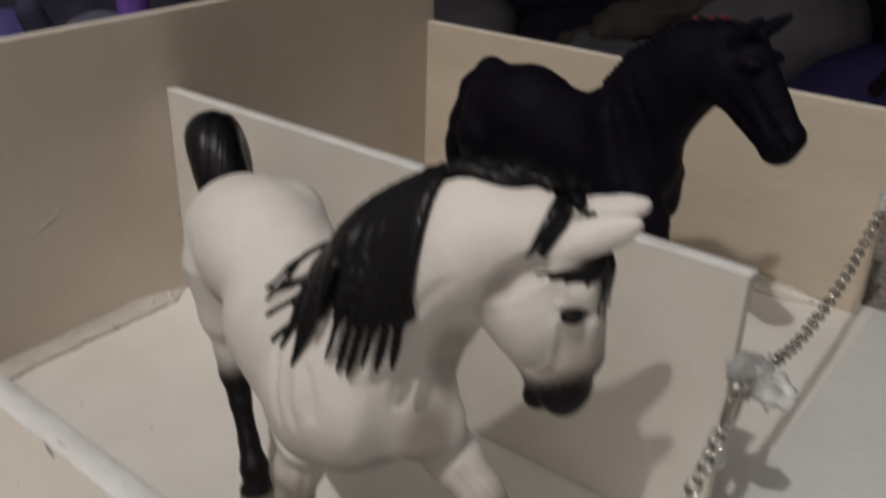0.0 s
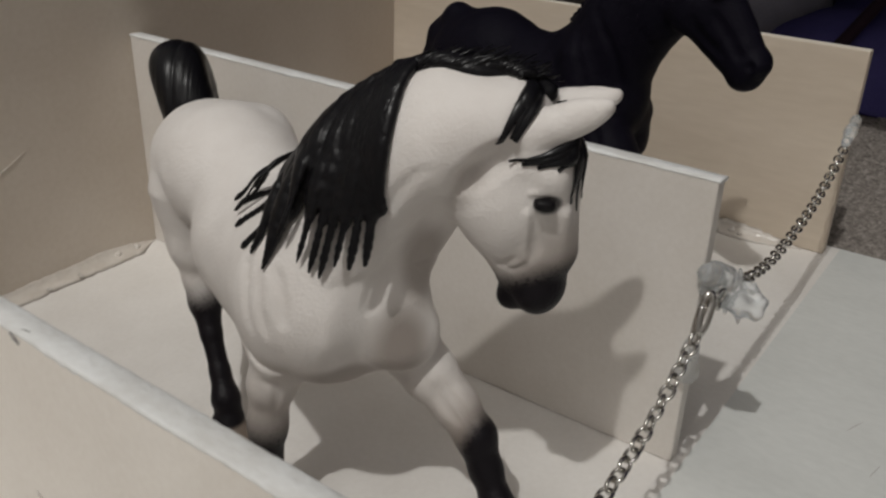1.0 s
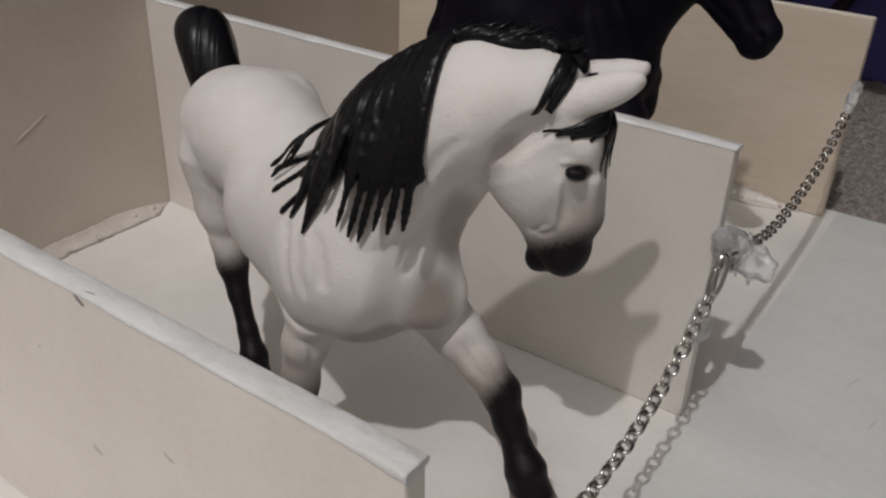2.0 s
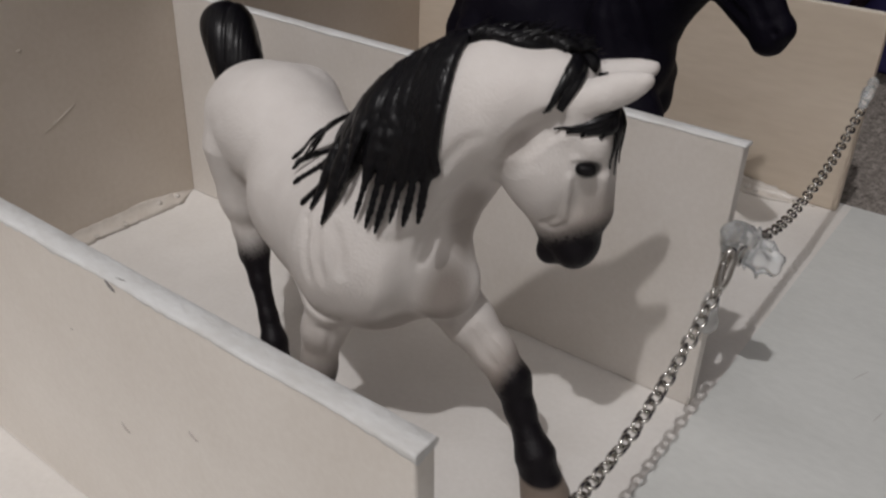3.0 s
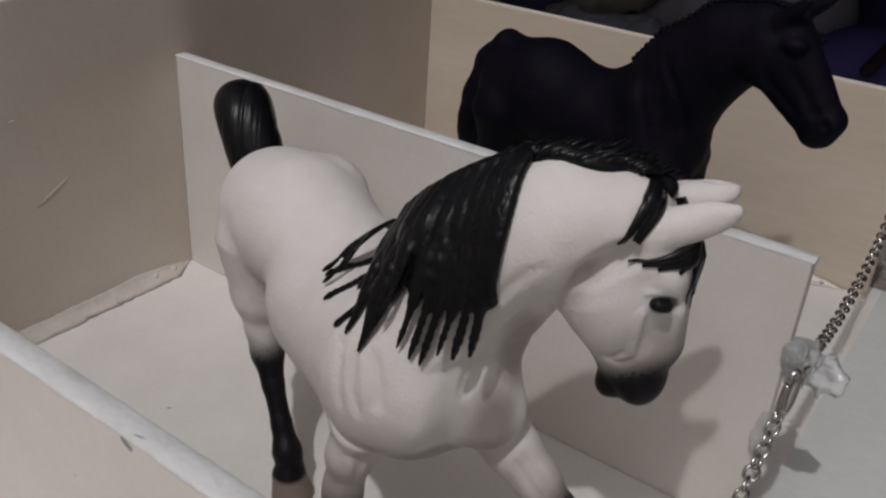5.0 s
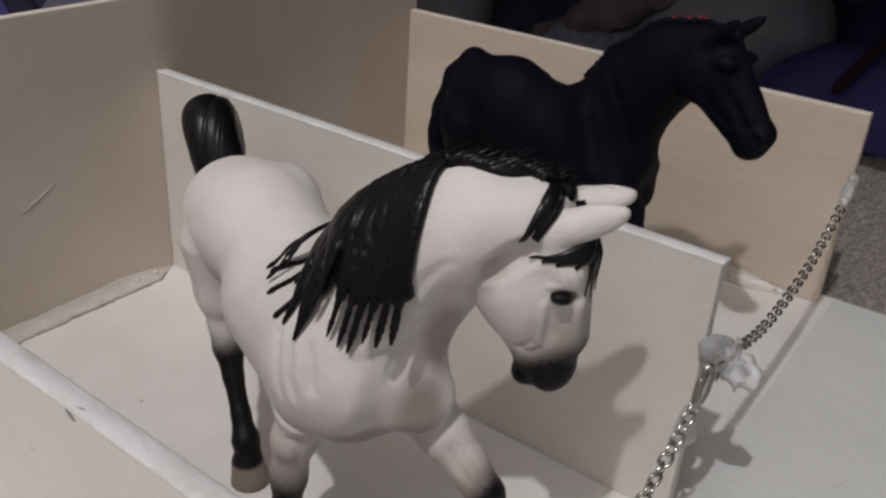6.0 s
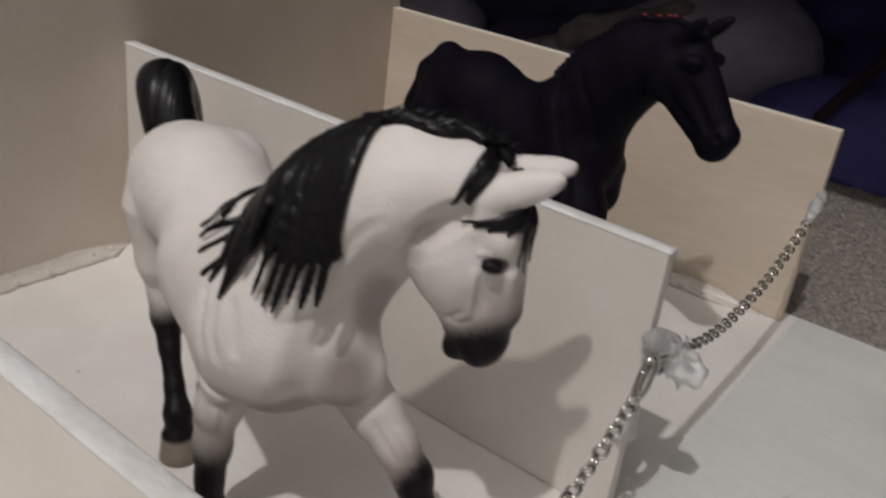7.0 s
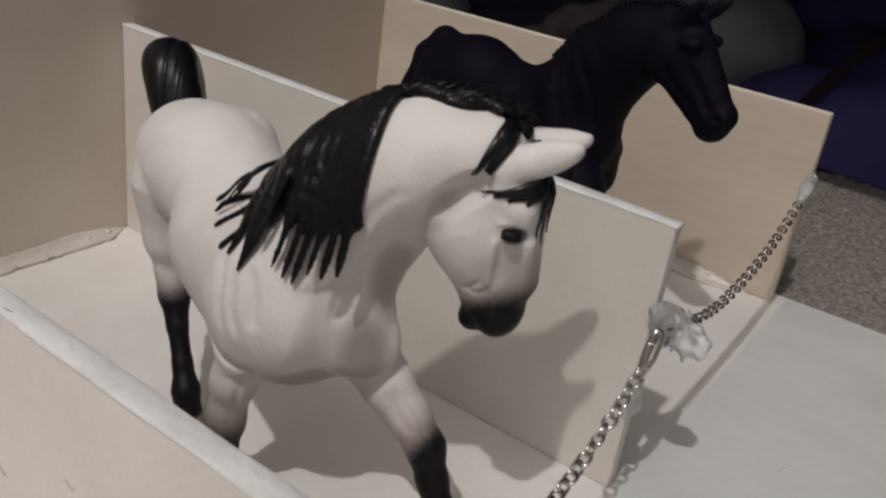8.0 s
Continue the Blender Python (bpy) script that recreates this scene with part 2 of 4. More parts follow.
def mark(wall, name, at, along, size, material, label=""):
    """A small scuff or scratch, a hair's breadth proud of the surface that it lies on."""
    bm = bmesh.new()
    bmesh.ops.create_icosphere(bm, subdivisions=3, radius=1.0)
    m = Vector(along).normalized()
    turn = m.to_track_quat("X", "Z").to_matrix()
    for v in bm.verts:
        k = 1 + 0.5 * noise.noise(v.co * 2.3 + Vector(at) * 900)
        v.co = Vector(at) + turn @ Vector((v.co.x * size[0] * k, v.co.y * size[1] * k, v.co.z * size[2]))
    return part(name, bm, material, wall, label, True)


front = board("floor", (0.2275, -0.42, -0.005), (0.335, 0.1565, 0.0), FLOOR_PAINT, "grey white painted plywood base board before the toy stalls", category="floor", bevel=0)
stall = board("floor_stalls", (-0.006, -0.42, -0.005), (0.2275, 0.1565, 0.0), STALL_PAINT, "white painted floor of the toy stalls", category="floor", bevel=0)
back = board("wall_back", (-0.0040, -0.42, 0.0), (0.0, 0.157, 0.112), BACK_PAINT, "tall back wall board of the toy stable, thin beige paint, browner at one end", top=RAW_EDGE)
near = board("wall_partition_near", (0.0, -0.1318, 0.0), (0.2275, -0.127, 0.080), CREAM_PAINT, "cream painted partition board with thick pale paint and chips on its top edge")
middle = board("wall_partition_middle", (0.0, -0.0045, 0.0), (0.225, 0.0003, 0.081), WHITE_PAINT, "white painted partition board between the two toy horses", -2.5, rise=0.03)
board("wall_partition_end", (0.0, 0.147, 0.0), (0.223, 0.1518, 0.0805), PLYWOOD, "bare plywood end board behind the black toy horse", -3, rise=0.04, top=RAW_EDGE)
edge_strip(near, (0.0, -0.1318, 0.0), (0.2275, -0.127, 0.080), 2, run=1.1)
strip = edge_strip(middle, (0.0, -0.0045, 0.0), (0.2250, 0.0003, 0.081), 5, 0.03, 0.35)
strip.matrix_basis = Matrix.Translation((0, -0.0021, 0)) @ pose(0, 0, 0, -2.5) @ Matrix.Translation((0, 0.0021, 0))
for at, along, size, what in (
    ((0.1545, -0.13190, 0.0788), (1, 0, -0.6), (0.0015, 0.0003, 0.0003), SCUFF),
    ((0.1565, -0.1305, 0.0800), (1, 0.25, -0.1), (0.0012, 0.0002, 0.0003), SCUFF),
    ((0.1480, -0.13175, 0.0400), (1, 0, -0.8), (0.0015, 0.0005, 0.00015), DENT),
    ((0.1730, -0.13175, 0.0520), (1, 0, -0.5), (0.0014, 0.0004, 0.00015), DENT),
    ((0.1350, -0.13175, 0.0600), (1, 0, -0.2), (0.0005, 0.0002, 0.0002), DENT),
):
    mark(near, "scuff", at, along, size, what)
for at, along, size, what in (
    ((0.0, -0.0555, 0.0484), (0, 1, 0.55), (0.0075, 0.0003, 0.00012), SCRATCH),
    ((0.0, -0.0575, 0.0476), (0, 1, 0.4), (0.0014, 0.0003, 0.00012), SCRATCH),
    ((0.0, -0.0640, 0.0756), (0, 1, 0.2), (0.0010, 0.0003, 0.00012), SCRATCH),
):
    mark(back, "scratch", at, along, size, what)
for wall, at, along, size in (
    (front, (0.2610, 0.0420, 0.0), (0.4, 1, 0), (0.0035, 0.00020, 0.00006)),
    (front, (0.2700, 0.0250, 0.0), (0.2, 1, 0), (0.0030, 0.00016, 0.00004)),
    (stall, (0.0680, -0.0680, 0.0), (1, 0.4, 0), (0.0007, 0.0005, 0.00010)),
    (stall, (0.0391, -0.0755, 0.0), (1, 0.2, 0), (0.0006, 0.0004, 0.00010)),
):
    mark(wall, "scuff", at, along, size, FAINT if wall is front else DENT)
board("ground", (-1.7, -1.7, -0.02), (1.7, 1.7, -0.0075), CARPET, "brown grey carpet under the toy stable", category="carpet")


def carpet_pile():
    """The looped pile of the carpet beside the stable: a sheet of small uneven tufts."""
    bm = bmesh.new()
    step, x0, y0, nx, ny = 0.0016, -0.05, 0.158, 300, 130
    grid = []
    for j in range(ny):
        row = []
        for i in range(nx):
            x, y = x0 + i * step, y0 + j * step
            q = Vector((x * 190, y * 190, 0))
            h = 0.0018 * noise.noise(q * 1.6) + 0.0022 * noise.noise(q * 3.6) + 0.0014 * noise.noise(Vector((x * 60, y * 60, 4)))
            row.append(bm.verts.new((x + 0.0006 * noise.noise(q + Vector((9, 0, 0))), y, -0.0055 + h)))
        grid.append(row)
    for a, b in zip(grid, grid[1:]):
        for i in range(nx - 1):
            bm.faces.new((a[i], a[i + 1], b[i + 1], b[i]))
    return whole("carpet_pile", bm, CARPET, "uneven brown grey carpet pile beside the toy stable", "carpet", "stuff", True)


carpet_pile()
for name, lo, hi in (
    ("wall_north", (-1.75, 1.7, -0.02), (1.75, 1.75, 2.3)),
    ("wall_south", (-1.75, -1.75, -0.02), (1.75, -1.7, 2.3)),
    ("wall_west", (-1.75, -1.7, -0.02), (-1.7, 1.7, 2.3)),
    ("wall_east", (1.7, -1.7, -0.02), (1.75, 1.7, 2.3)),
    ("ceiling", (-1.75, -1.75, 2.3), (1.75, 1.75, 2.35)),
):
    board(name, lo, hi, ROOM, "plain pale room wall" if name != "ceiling" else "plain pale room ceiling", category=name.split("_")[0], bevel=0)


# ---- sculpting: moulded figures as one smooth surface ----
class Clay:
    """A block of distance values in which rounded masses melt together; skin() gives its surface as vertices and faces."""

    def __init__(self, lo, hi, step):
        self.lo, self.step = np.array(lo, float), step
        self.n = np.ceil((np.array(hi) - self.lo) / step).astype(int) + 1
        self.f = np.full(self.n, 0.006, np.float32)

    def _box(self, points, reach):
        p = np.array(points, float)
        a = np.clip(np.floor((p.min(0) - reach - self.lo) / self.step).astype(int), 0, self.n)
        b = np.clip(np.ceil((p.max(0) + reach - self.lo) / self.step).astype(int) + 1, 0, self.n)
        part = tuple(slice(i, j) for i, j in zip(a, b))
        axes = [self.lo[i] + self.step * np.arange(a[i], b[i], dtype=np.float32) for i in range(3)]
        return part, np.stack(np.meshgrid(*axes, indexing="ij"), -1)

    def _melt(self, part, d, k, cut):
        f = self.f[part]
        if cut:
            h = np.clip(0.5 - 0.5 * (d + f) / k, 0, 1)
            self.f[part] = f * (1 - h) - d * h + k * h * (1 - h)
        else:
            h = np.clip(0.5 + 0.5 * (f - d) / k, 0, 1)
            self.f[part] = f * (1 - h) + d * h - k * h * (1 - h)

    def limb(self, a, ra, b, rb, k=0.004, thin=None, cut=False):
        """A tapering limb from a to b. thin: a direction and a factor by which it is narrower that way."""
        a, b = np.array(a, np.float32), np.array(b, np.float32)
        part, p = self._box((a, b), max(ra, rb) + 2 * k + 0.004)
        if not p.size:
            return self
        if thin is not None:
            w = np.array(thin[0], np.float32) / np.linalg.norm(thin[0])
            base = a + ((p - a) @ (b - a) / ((b - a) @ (b - a)))[..., None] * (b - a)
            p = p + (thin[1] - 1) * ((p - base) @ w)[..., None] * w
        ab = b - a
        t = np.clip((p - a) @ ab / (ab @ ab + 1e-12), 0, 1)
        d = np.linalg.norm(p - a - t[..., None] * ab, axis=-1) - (ra + (rb - ra) * t)
        self._melt(part, d, k, cut)
        return self

    def chain(self, *joints, k=0.004, thin=None):
        for (a, ra), (b, rb) in zip(joints, joints[1:]):
            self.limb(a, ra, b, rb, k, thin)
        return self

    def egg(self, c, radii, m=None, k=0.003, cut=False):
        """An ellipsoid; the columns of m are its axes."""
        c = np.array(c, np.float32)
        part, p = self._box((c, c), max(radii) + 2 * k + 0.004)
        if not p.size:
            return self
        q = (p - c) @ (np.eye(3) if m is None else np.array(m, np.float32))
        r = np.array(radii, np.float32)
        k0, k1 = np.linalg.norm(q / r, axis=-1), np.linalg.norm(q / r**2, axis=-1) + 1e-9
        self._melt(part, np.where(k0 < 1e-3, -r.min(), k0 * (k0 - 1) / k1), k, cut)
        return self

    def shave(self, p0, n, k, low=-1.0):
        """Cuts away what lies before a plane, less and less below the height low."""
        part, p = self._box((self.lo, self.lo + self.step * (self.n - 1)), 0)
        n = np.array(n, np.float32) / np.linalg.norm(n)
        d = (p - np.array(p0, np.float32)) @ n - 0.6 * np.maximum(0, low - p[..., 2])
        self._melt(part, -d, k, True)

    def height(self, q):
        """Distance over the surface at points."""
        g = np.clip((q - self.lo) / self.step, 0, np.array(self.n) - 1.001)
        i = g.astype(int)
        u = g - i
        out = 0
        for dx in (0, 1):
            for dy in (0, 1):
                for dz in (0, 1):
                    w = abs(1 - dx - u[:, 0]) * abs(1 - dy - u[:, 1]) * abs(1 - dz - u[:, 2])
                    out = out + w * self.f[i[:, 0] + dx, i[:, 1] + dy, i[:, 2] + dz]
        return out

    def at(self, p):
        """Distance and outward direction at points."""
        p = np.atleast_2d(p)
        e = np.eye(3) * self.step
        g = np.stack([self.height(p + e[i]) - self.height(p - e[i]) for i in range(3)], -1)
        return self.height(p), g / (np.linalg.norm(g, axis=-1, keepdims=True) + 1e-9)

    def lay(self, p, off):
        """Points moved to the height off over the surface."""
        for _ in range(5):
            d, g = self.at(p)
            p = p - g * (d - off)[:, None]
        return p

    def skin(self):
        f, inside = self.f, self.f < 0
        corners = [(i, j, k) for i in (0, 1) for j in (0, 1) for k in (0, 1)]
        nx, ny, nz = (int(v) - 1 for v in self.n)
        count = sum(inside[i : i + nx, j : j + ny, k : k + nz].astype(np.int8) for i, j, k in corners)
        cells = np.argwhere((count > 0) & (count < 8))
        total, num = np.zeros((len(cells), 3)), np.zeros((len(cells), 1))
        for a in corners:
            for axis in range(3):
                if a[axis]:
                    continue
                ca, cb = cells + a, cells + a
                cb = cb.copy()
                cb[:, axis] += 1
                fa, fb = f[tuple(ca.T)], f[tuple(cb.T)]
                cross = (fa < 0) != (fb < 0)
                t = np.where(cross, fa / np.where(cross, fa - fb, 1), 0)
                p = ca.astype(float)
                p[:, axis] += t
                total += np.where(cross[:, None], p, 0)
                num += cross[:, None]
        verts = self.lo + self.step * total / num
        index = np.full((nx, ny, nz), -1)
        index[tuple(cells.T)] = np.arange(len(cells))
        faces = []
        for axis in range(3):
            b, c = [(1, 2), (2, 0), (0, 1)][axis]
            other = np.moveaxis(inside, axis, 0)
            edges = np.argwhere(np.moveaxis(other[1:] != other[:-1], 0, axis))
            edges = edges[(edges[:, b] > 0) & (edges[:, c] > 0) & (edges[:, b] < self.n[b] - 1) & (edges[:, c] < self.n[c] - 1)]
            quad = []
            for ob_, oc in ((1, 1), (0, 1), (0, 0), (1, 0)):
                e = edges.copy()
                e[:, b] -= ob_
                e[:, c] -= oc
                quad.append(index[tuple(e.T)])
            quad = np.stack(quad, -1)
            flip = ~inside[tuple(edges.T)]
            quad[flip] = quad[flip][:, ::-1]
            faces.append(quad)
        return verts, np.concatenate(faces)


class Figure:
    """Gathers the pieces of one moulded figure into a single mesh with painted areas."""

    def __init__(self):
        self.v, self.f, self.mat, self.paint, self.flow, self.count = [], [], [], [], [], 0

    def add(self, verts, faces, material=0, paint=None, flow=None):
        n = len(verts)
        self.v.append(np.asarray(verts, float))
        self.f += [[int(i) + self.count for i in q] for q in faces]
        self.mat += [material] * len(faces)
        self.paint.append(np.zeros((n, 3)) if paint is None else paint)
        self.flow.append(np.zeros((n, 3)) if flow is None else flow)
        self.count += n

    def lock(self, path, width, thick, side, seed, material=1, rings=9):
        """One lock of moulded hair along a path: a ridged, tapering strand. side: its flat side's normals."""
        path = np.asarray(path, float)
        verts, flow, m = [], [], len(path)
        for i, p in enumerate(path):
            along = path[min(i + 1, m - 1)] - path[max(i - 1, 0)]
            along /= np.linalg.norm(along) + 1e-12
            n = side[i] - along * (side[i] @ along)
            n /= np.linalg.norm(n) + 1e-12
            b = np.cross(along, n)
            for j in range(rings):
                a = 2 * math.pi * j / rings
                ridge = 1 + 0.16 * math.cos(3 * a + seed)
                verts.append(p + b * width[i] * math.cos(a) * ridge + n * thick[i] * math.sin(a) * ridge)
                flow.append((math.cos(a) * width[i] * 1000 + seed * 7.3, i / m * 2, seed))
        faces = [[i * rings + j, i * rings + (j + 1) % rings, (i + 1) * rings + (j + 1) % rings, (i + 1) * rings + j] for i in range(m - 1) for j in range(rings)]
        faces += [list(range(rings))[::-1], [(m - 1) * rings + j for j in range(rings)]]
        self.add(verts, faces, material, flow=np.array(flow))

    def done(self, name, mats, label, category):
        me = bpy.data.meshes.new(name)
        me.from_pydata(np.concatenate(self.v).tolist(), [], self.f)
        for m in mats:
            me.materials.append(m)
        me.polygons.foreach_set("material_index", self.mat)
        me.polygons.foreach_set("use_smooth", [True] * len(self.f))
        for key, data in (("paint", self.paint), ("flow", self.flow)):
            a = me.attributes.new(key, "FLOAT_VECTOR", "POINT")
            a.data.foreach_set("vector", np.concatenate(data).astype(np.float32).ravel())
        me.update()
        return tagged(new(name, me), label, category)


def step01(x, a, b):
    t = np.clip((x - a) / (b - a), 0, 1)
    return t * t * (3 - 2 * t)


def glide(points, n):
    """n points along a smooth line through the given ones (Catmull-Rom)."""
    p = np.array(points, float)
    p = np.concatenate([[2 * p[0] - p[1]], p, [2 * p[-1] - p[-2]]])
    s = np.linspace(0, len(p) - 3 - 1e-6, n)
    i, t = s.astype(int), (s % 1)[:, None]
    a, b, c, d = p[i], p[i + 1], p[i + 2], p[i + 3]
    return 0.5 * (2 * b + (c - a) * t + (2 * a - 5 * b + 4 * c - d) * t**2 + (3 * b - a - 3 * c + d) * t**3)


def frame3(along, up=(0, 0, 1)):
    """Axes with the first along a direction, as columns."""
    x = np.array(along, float) / np.linalg.norm(along)
    y = np.cross(up, x)
    y /= np.linalg.norm(y)
    return np.stack([x, y, np.cross(x, y)], -1)


# ---- the grey toy horse ----
def grey_masses(c):
    """The rounded masses and creases of the grey horse, worked into a block of clay."""
    # trunk
    c.chain(((0.1008, -0.0467, 0.0715), 0.0166), ((0.1120, -0.0492, 0.0718), 0.0168), ((0.1320, -0.0545, 0.0680), 0.0150), k=0.006)
    c.limb((0.1335, -0.0552, 0.0610), 0.0209, (0.1605, -0.0655, 0.0580), 0.0200, 0.0022)
    c.limb((0.1500, -0.0630, 0.0655), 0.0165, (0.1585, -0.0660, 0.0650), 0.0190, 0.006)
    c.egg((0.1130, -0.0398, 0.0785), (0.0100, 0.0082, 0.0092), None, 0.0018)
    # breast, shoulders and fore arms
    axis = frame3((0.95, -0.30, 0.0))
    c.egg((0.1715, -0.0665, 0.0615), (0.0190, 0.0150, 0.0158), axis, 0.004)
    c.shave((0.1814, -0.0778, 0.0625), (0.80, -0.40, -0.45), 0.0018)
    c.shave((0.1833, -0.0747, 0.0735), (0.92, -0.24, -0.30), 0.0018)
    c.egg((0.1732, -0.0565, 0.0505), (0.0092, 0.0080, 0.0095), axis, 0.003)
    c.egg((0.1560, -0.0785, 0.0575), (0.0085, 0.0065, 0.0150), axis, 0.003)
    c.egg((0.1778, -0.0572, 0.0520), (0.0064, 0.0060, 0.0078), axis, 0.002)
    c.limb((0.1795, -0.0665, 0.0665), 0.0046, (0.1808, -0.0630, 0.0535), 0.0068, 0.008)
    # neck
    c.chain(((0.1655, -0.0640, 0.0745), 0.0160), ((0.1735, -0.0615, 0.0840), 0.0142), ((0.1810, -0.0585, 0.0935), 0.0125), ((0.1900, -0.0558, 0.1010), 0.0110), ((0.1990, -0.0510, 0.1028), 0.0085), k=0.005, thin=((0.35, 0.9, 0), 1.10))
    c.limb((0.1800, -0.0590, 0.0740), 0.0080, (0.1905, -0.0550, 0.0930), 0.0072, 0.004)
    c.limb((0.1690, -0.0610, 0.0960), 0.0070, (0.1880, -0.0570, 0.1082), 0.0055, 0.004)
    c.shave((0.1888, -0.0688, 0.0895), (0.845, -0.31, -0.435), 0.0035, 0.071)
    c.limb((0.1875, -0.0580, 0.0985), 0.0106, (0.1995, -0.0535, 0.1018), 0.0084, 0.008)
    # head
    c.limb((0.1977, -0.0530, 0.0879), 0.0090, (0.2037, -0.0520, 0.0744), 0.0055, 0.003)
    c.limb((0.2052, -0.0505, 0.0974), 0.0082, (0.2077, -0.0495, 0.0784), 0.0058, 0.003)
    c.limb((0.2080, -0.0500, 0.0974), 0.0048, (0.2094, -0.0485, 0.0784), 0.0040, 0.003)
    c.limb((0.2052, -0.0500, 0.0774), 0.0060, (0.2057, -0.0495, 0.0706), 0.0066, 0.003)
    # upper lip, chin and the mouth between them
    c.egg((0.2078, -0.0515, 0.0694), (0.0046, 0.0054, 0.0048), None, 0.0014)
    c.egg((0.2024, -0.0520, 0.0674), (0.0034, 0.0044, 0.0034), None, 0.0014)
    c.limb((0.2052, -0.0580, 0.0640), 0.0007, (0.2030, -0.0582, 0.0690), 0.0006, 0.0008, cut=True)
    c.limb((0.2030, -0.0582, 0.0690), 0.0006, (0.2012, -0.0582, 0.0738), 0.0003, 0.0008, cut=True)
    c.egg((0.2112, -0.0562, 0.0722), (0.0007, 0.0008, 0.0011), None, 0.0008, cut=True)
    # cheek plate, bridge of the nose and brow
    c.egg((0.2000, -0.0562, 0.0889), (0.0078, 0.0048, 0.0088), None, 0.005)
    c.limb((0.2132, -0.0525, 0.0884), 0.0010, (0.2117, -0.0510, 0.0764), 0.0008, 0.002)
    c.limb((0.2080, -0.0576, 0.0890), 0.0012, (0.2070, -0.0562, 0.0795), 0.0010, 0.0012)
    c.egg((0.2112, -0.0543, 0.0960), (0.0027, 0.0026, 0.0033), frame3((0.80, 0.55, 0.0)), 0.0024)
    c.limb((0.2085, -0.0578, 0.0935), 0.0005, (0.2128, -0.0548, 0.0942), 0.0005, 0.0009)
    # ears, laid forward, hollow inside
    for base, tip, up in (((0.2067, -0.0545, 0.1039), (0.2189, -0.0488, 0.1100), (0.4, -1, 0.2)), ((0.2042, -0.0440, 0.1054), (0.2137, -0.0364, 0.1081), (0.2, -0.3, 1))):
        b, t = np.array(base), np.array(tip)
        m = frame3(t - b, up)
        c.egg(b + (t - b) * 0.45, (0.0080, 0.0035, 0.0023), m, 0.0015)
        c.limb(b + (t - b) * 0.1, 0.0025, b + (t - b) * 0.96, 0.0012, 0.002)
        c.limb(b - (t - b) * 0.15, 0.0030, b + (t - b) * 0.2, 0.0026, 0.003)
        c.egg(b + (t - b) * 0.62 + np.array((0.0004, 0.0012, 0.0016)), (0.0050, 0.0012, 0.0009), m, 0.0008, cut=True)
    # right hind leg
    c.chain(((0.1012, -0.0525, 0.0640), 0.0138), ((0.1012, -0.0553, 0.0500), 0.0088), ((0.1022, -0.0575, 0.0405), 0.0047), ((0.1062, -0.0598, 0.0345), 0.0044), ((0.1107, -0.0625, 0.0270), 0.0029), ((0.1160, -0.0652, 0.0180), 0.0027), ((0.1198, -0.0672, 0.0115), 0.0038), ((0.1220, -0.0682, 0.0060), 0.0036), k=0.0016)
    c.limb((0.1215, -0.0688, 0.0050), 0.0046, (0.1235, -0.0696, 0.0006), 0.0058, 0.001)
    # left hind leg, lifted under the belly
    c.chain(((0.0905, -0.0365, 0.0580), 0.0118), ((0.0870, -0.0370, 0.0480), 0.0078), ((0.0862, -0.0385, 0.0420), 0.0050), ((0.0915, -0.0392, 0.0390), 0.0038), ((0.0955, -0.0395, 0.0375), 0.0040), k=0.003)
    c.limb((0.0962, -0.0396, 0.0370), 0.0038, (0.0985, -0.0400, 0.0345), 0.0042, 0.001)
    # right fore leg
    c.chain(((0.1556, -0.0768, 0.0460), 0.0060), ((0.1536, -0.0782, 0.0380), 0.0051), ((0.1518, -0.0790, 0.0285), 0.0039), ((0.1515, -0.0793, 0.0240), 0.0038), ((0.1512, -0.0802, 0.0160), 0.0030), ((0.1518, -0.0808, 0.0090), 0.0038), k=0.004)
    c.limb((0.1524, -0.0810, 0.0060), 0.0042, (0.1540, -0.0816, 0.0006), 0.0056, 0.001)
    # left fore leg, reaching forward
    c.chain(((0.1745, -0.0545, 0.0450), 0.0080), ((0.1818, -0.0543, 0.0392), 0.0063), ((0.1892, -0.0541, 0.0332), 0.0051), ((0.1952, -0.0544, 0.0272), 0.0047), ((0.1990, -0.0555, 0.0200), 0.0037), ((0.2030, -0.0570, 0.0140), 0.0035), ((0.2058, -0.0580, 0.0102), 0.0049), ((0.2075, -0.0588, 0.0070), 0.0041), k=0.0022)
    c.limb((0.2075, -0.0587, 0.0065), 0.0051, (0.2104, -0.0596, 0.0006), 0.0064, 0.001)
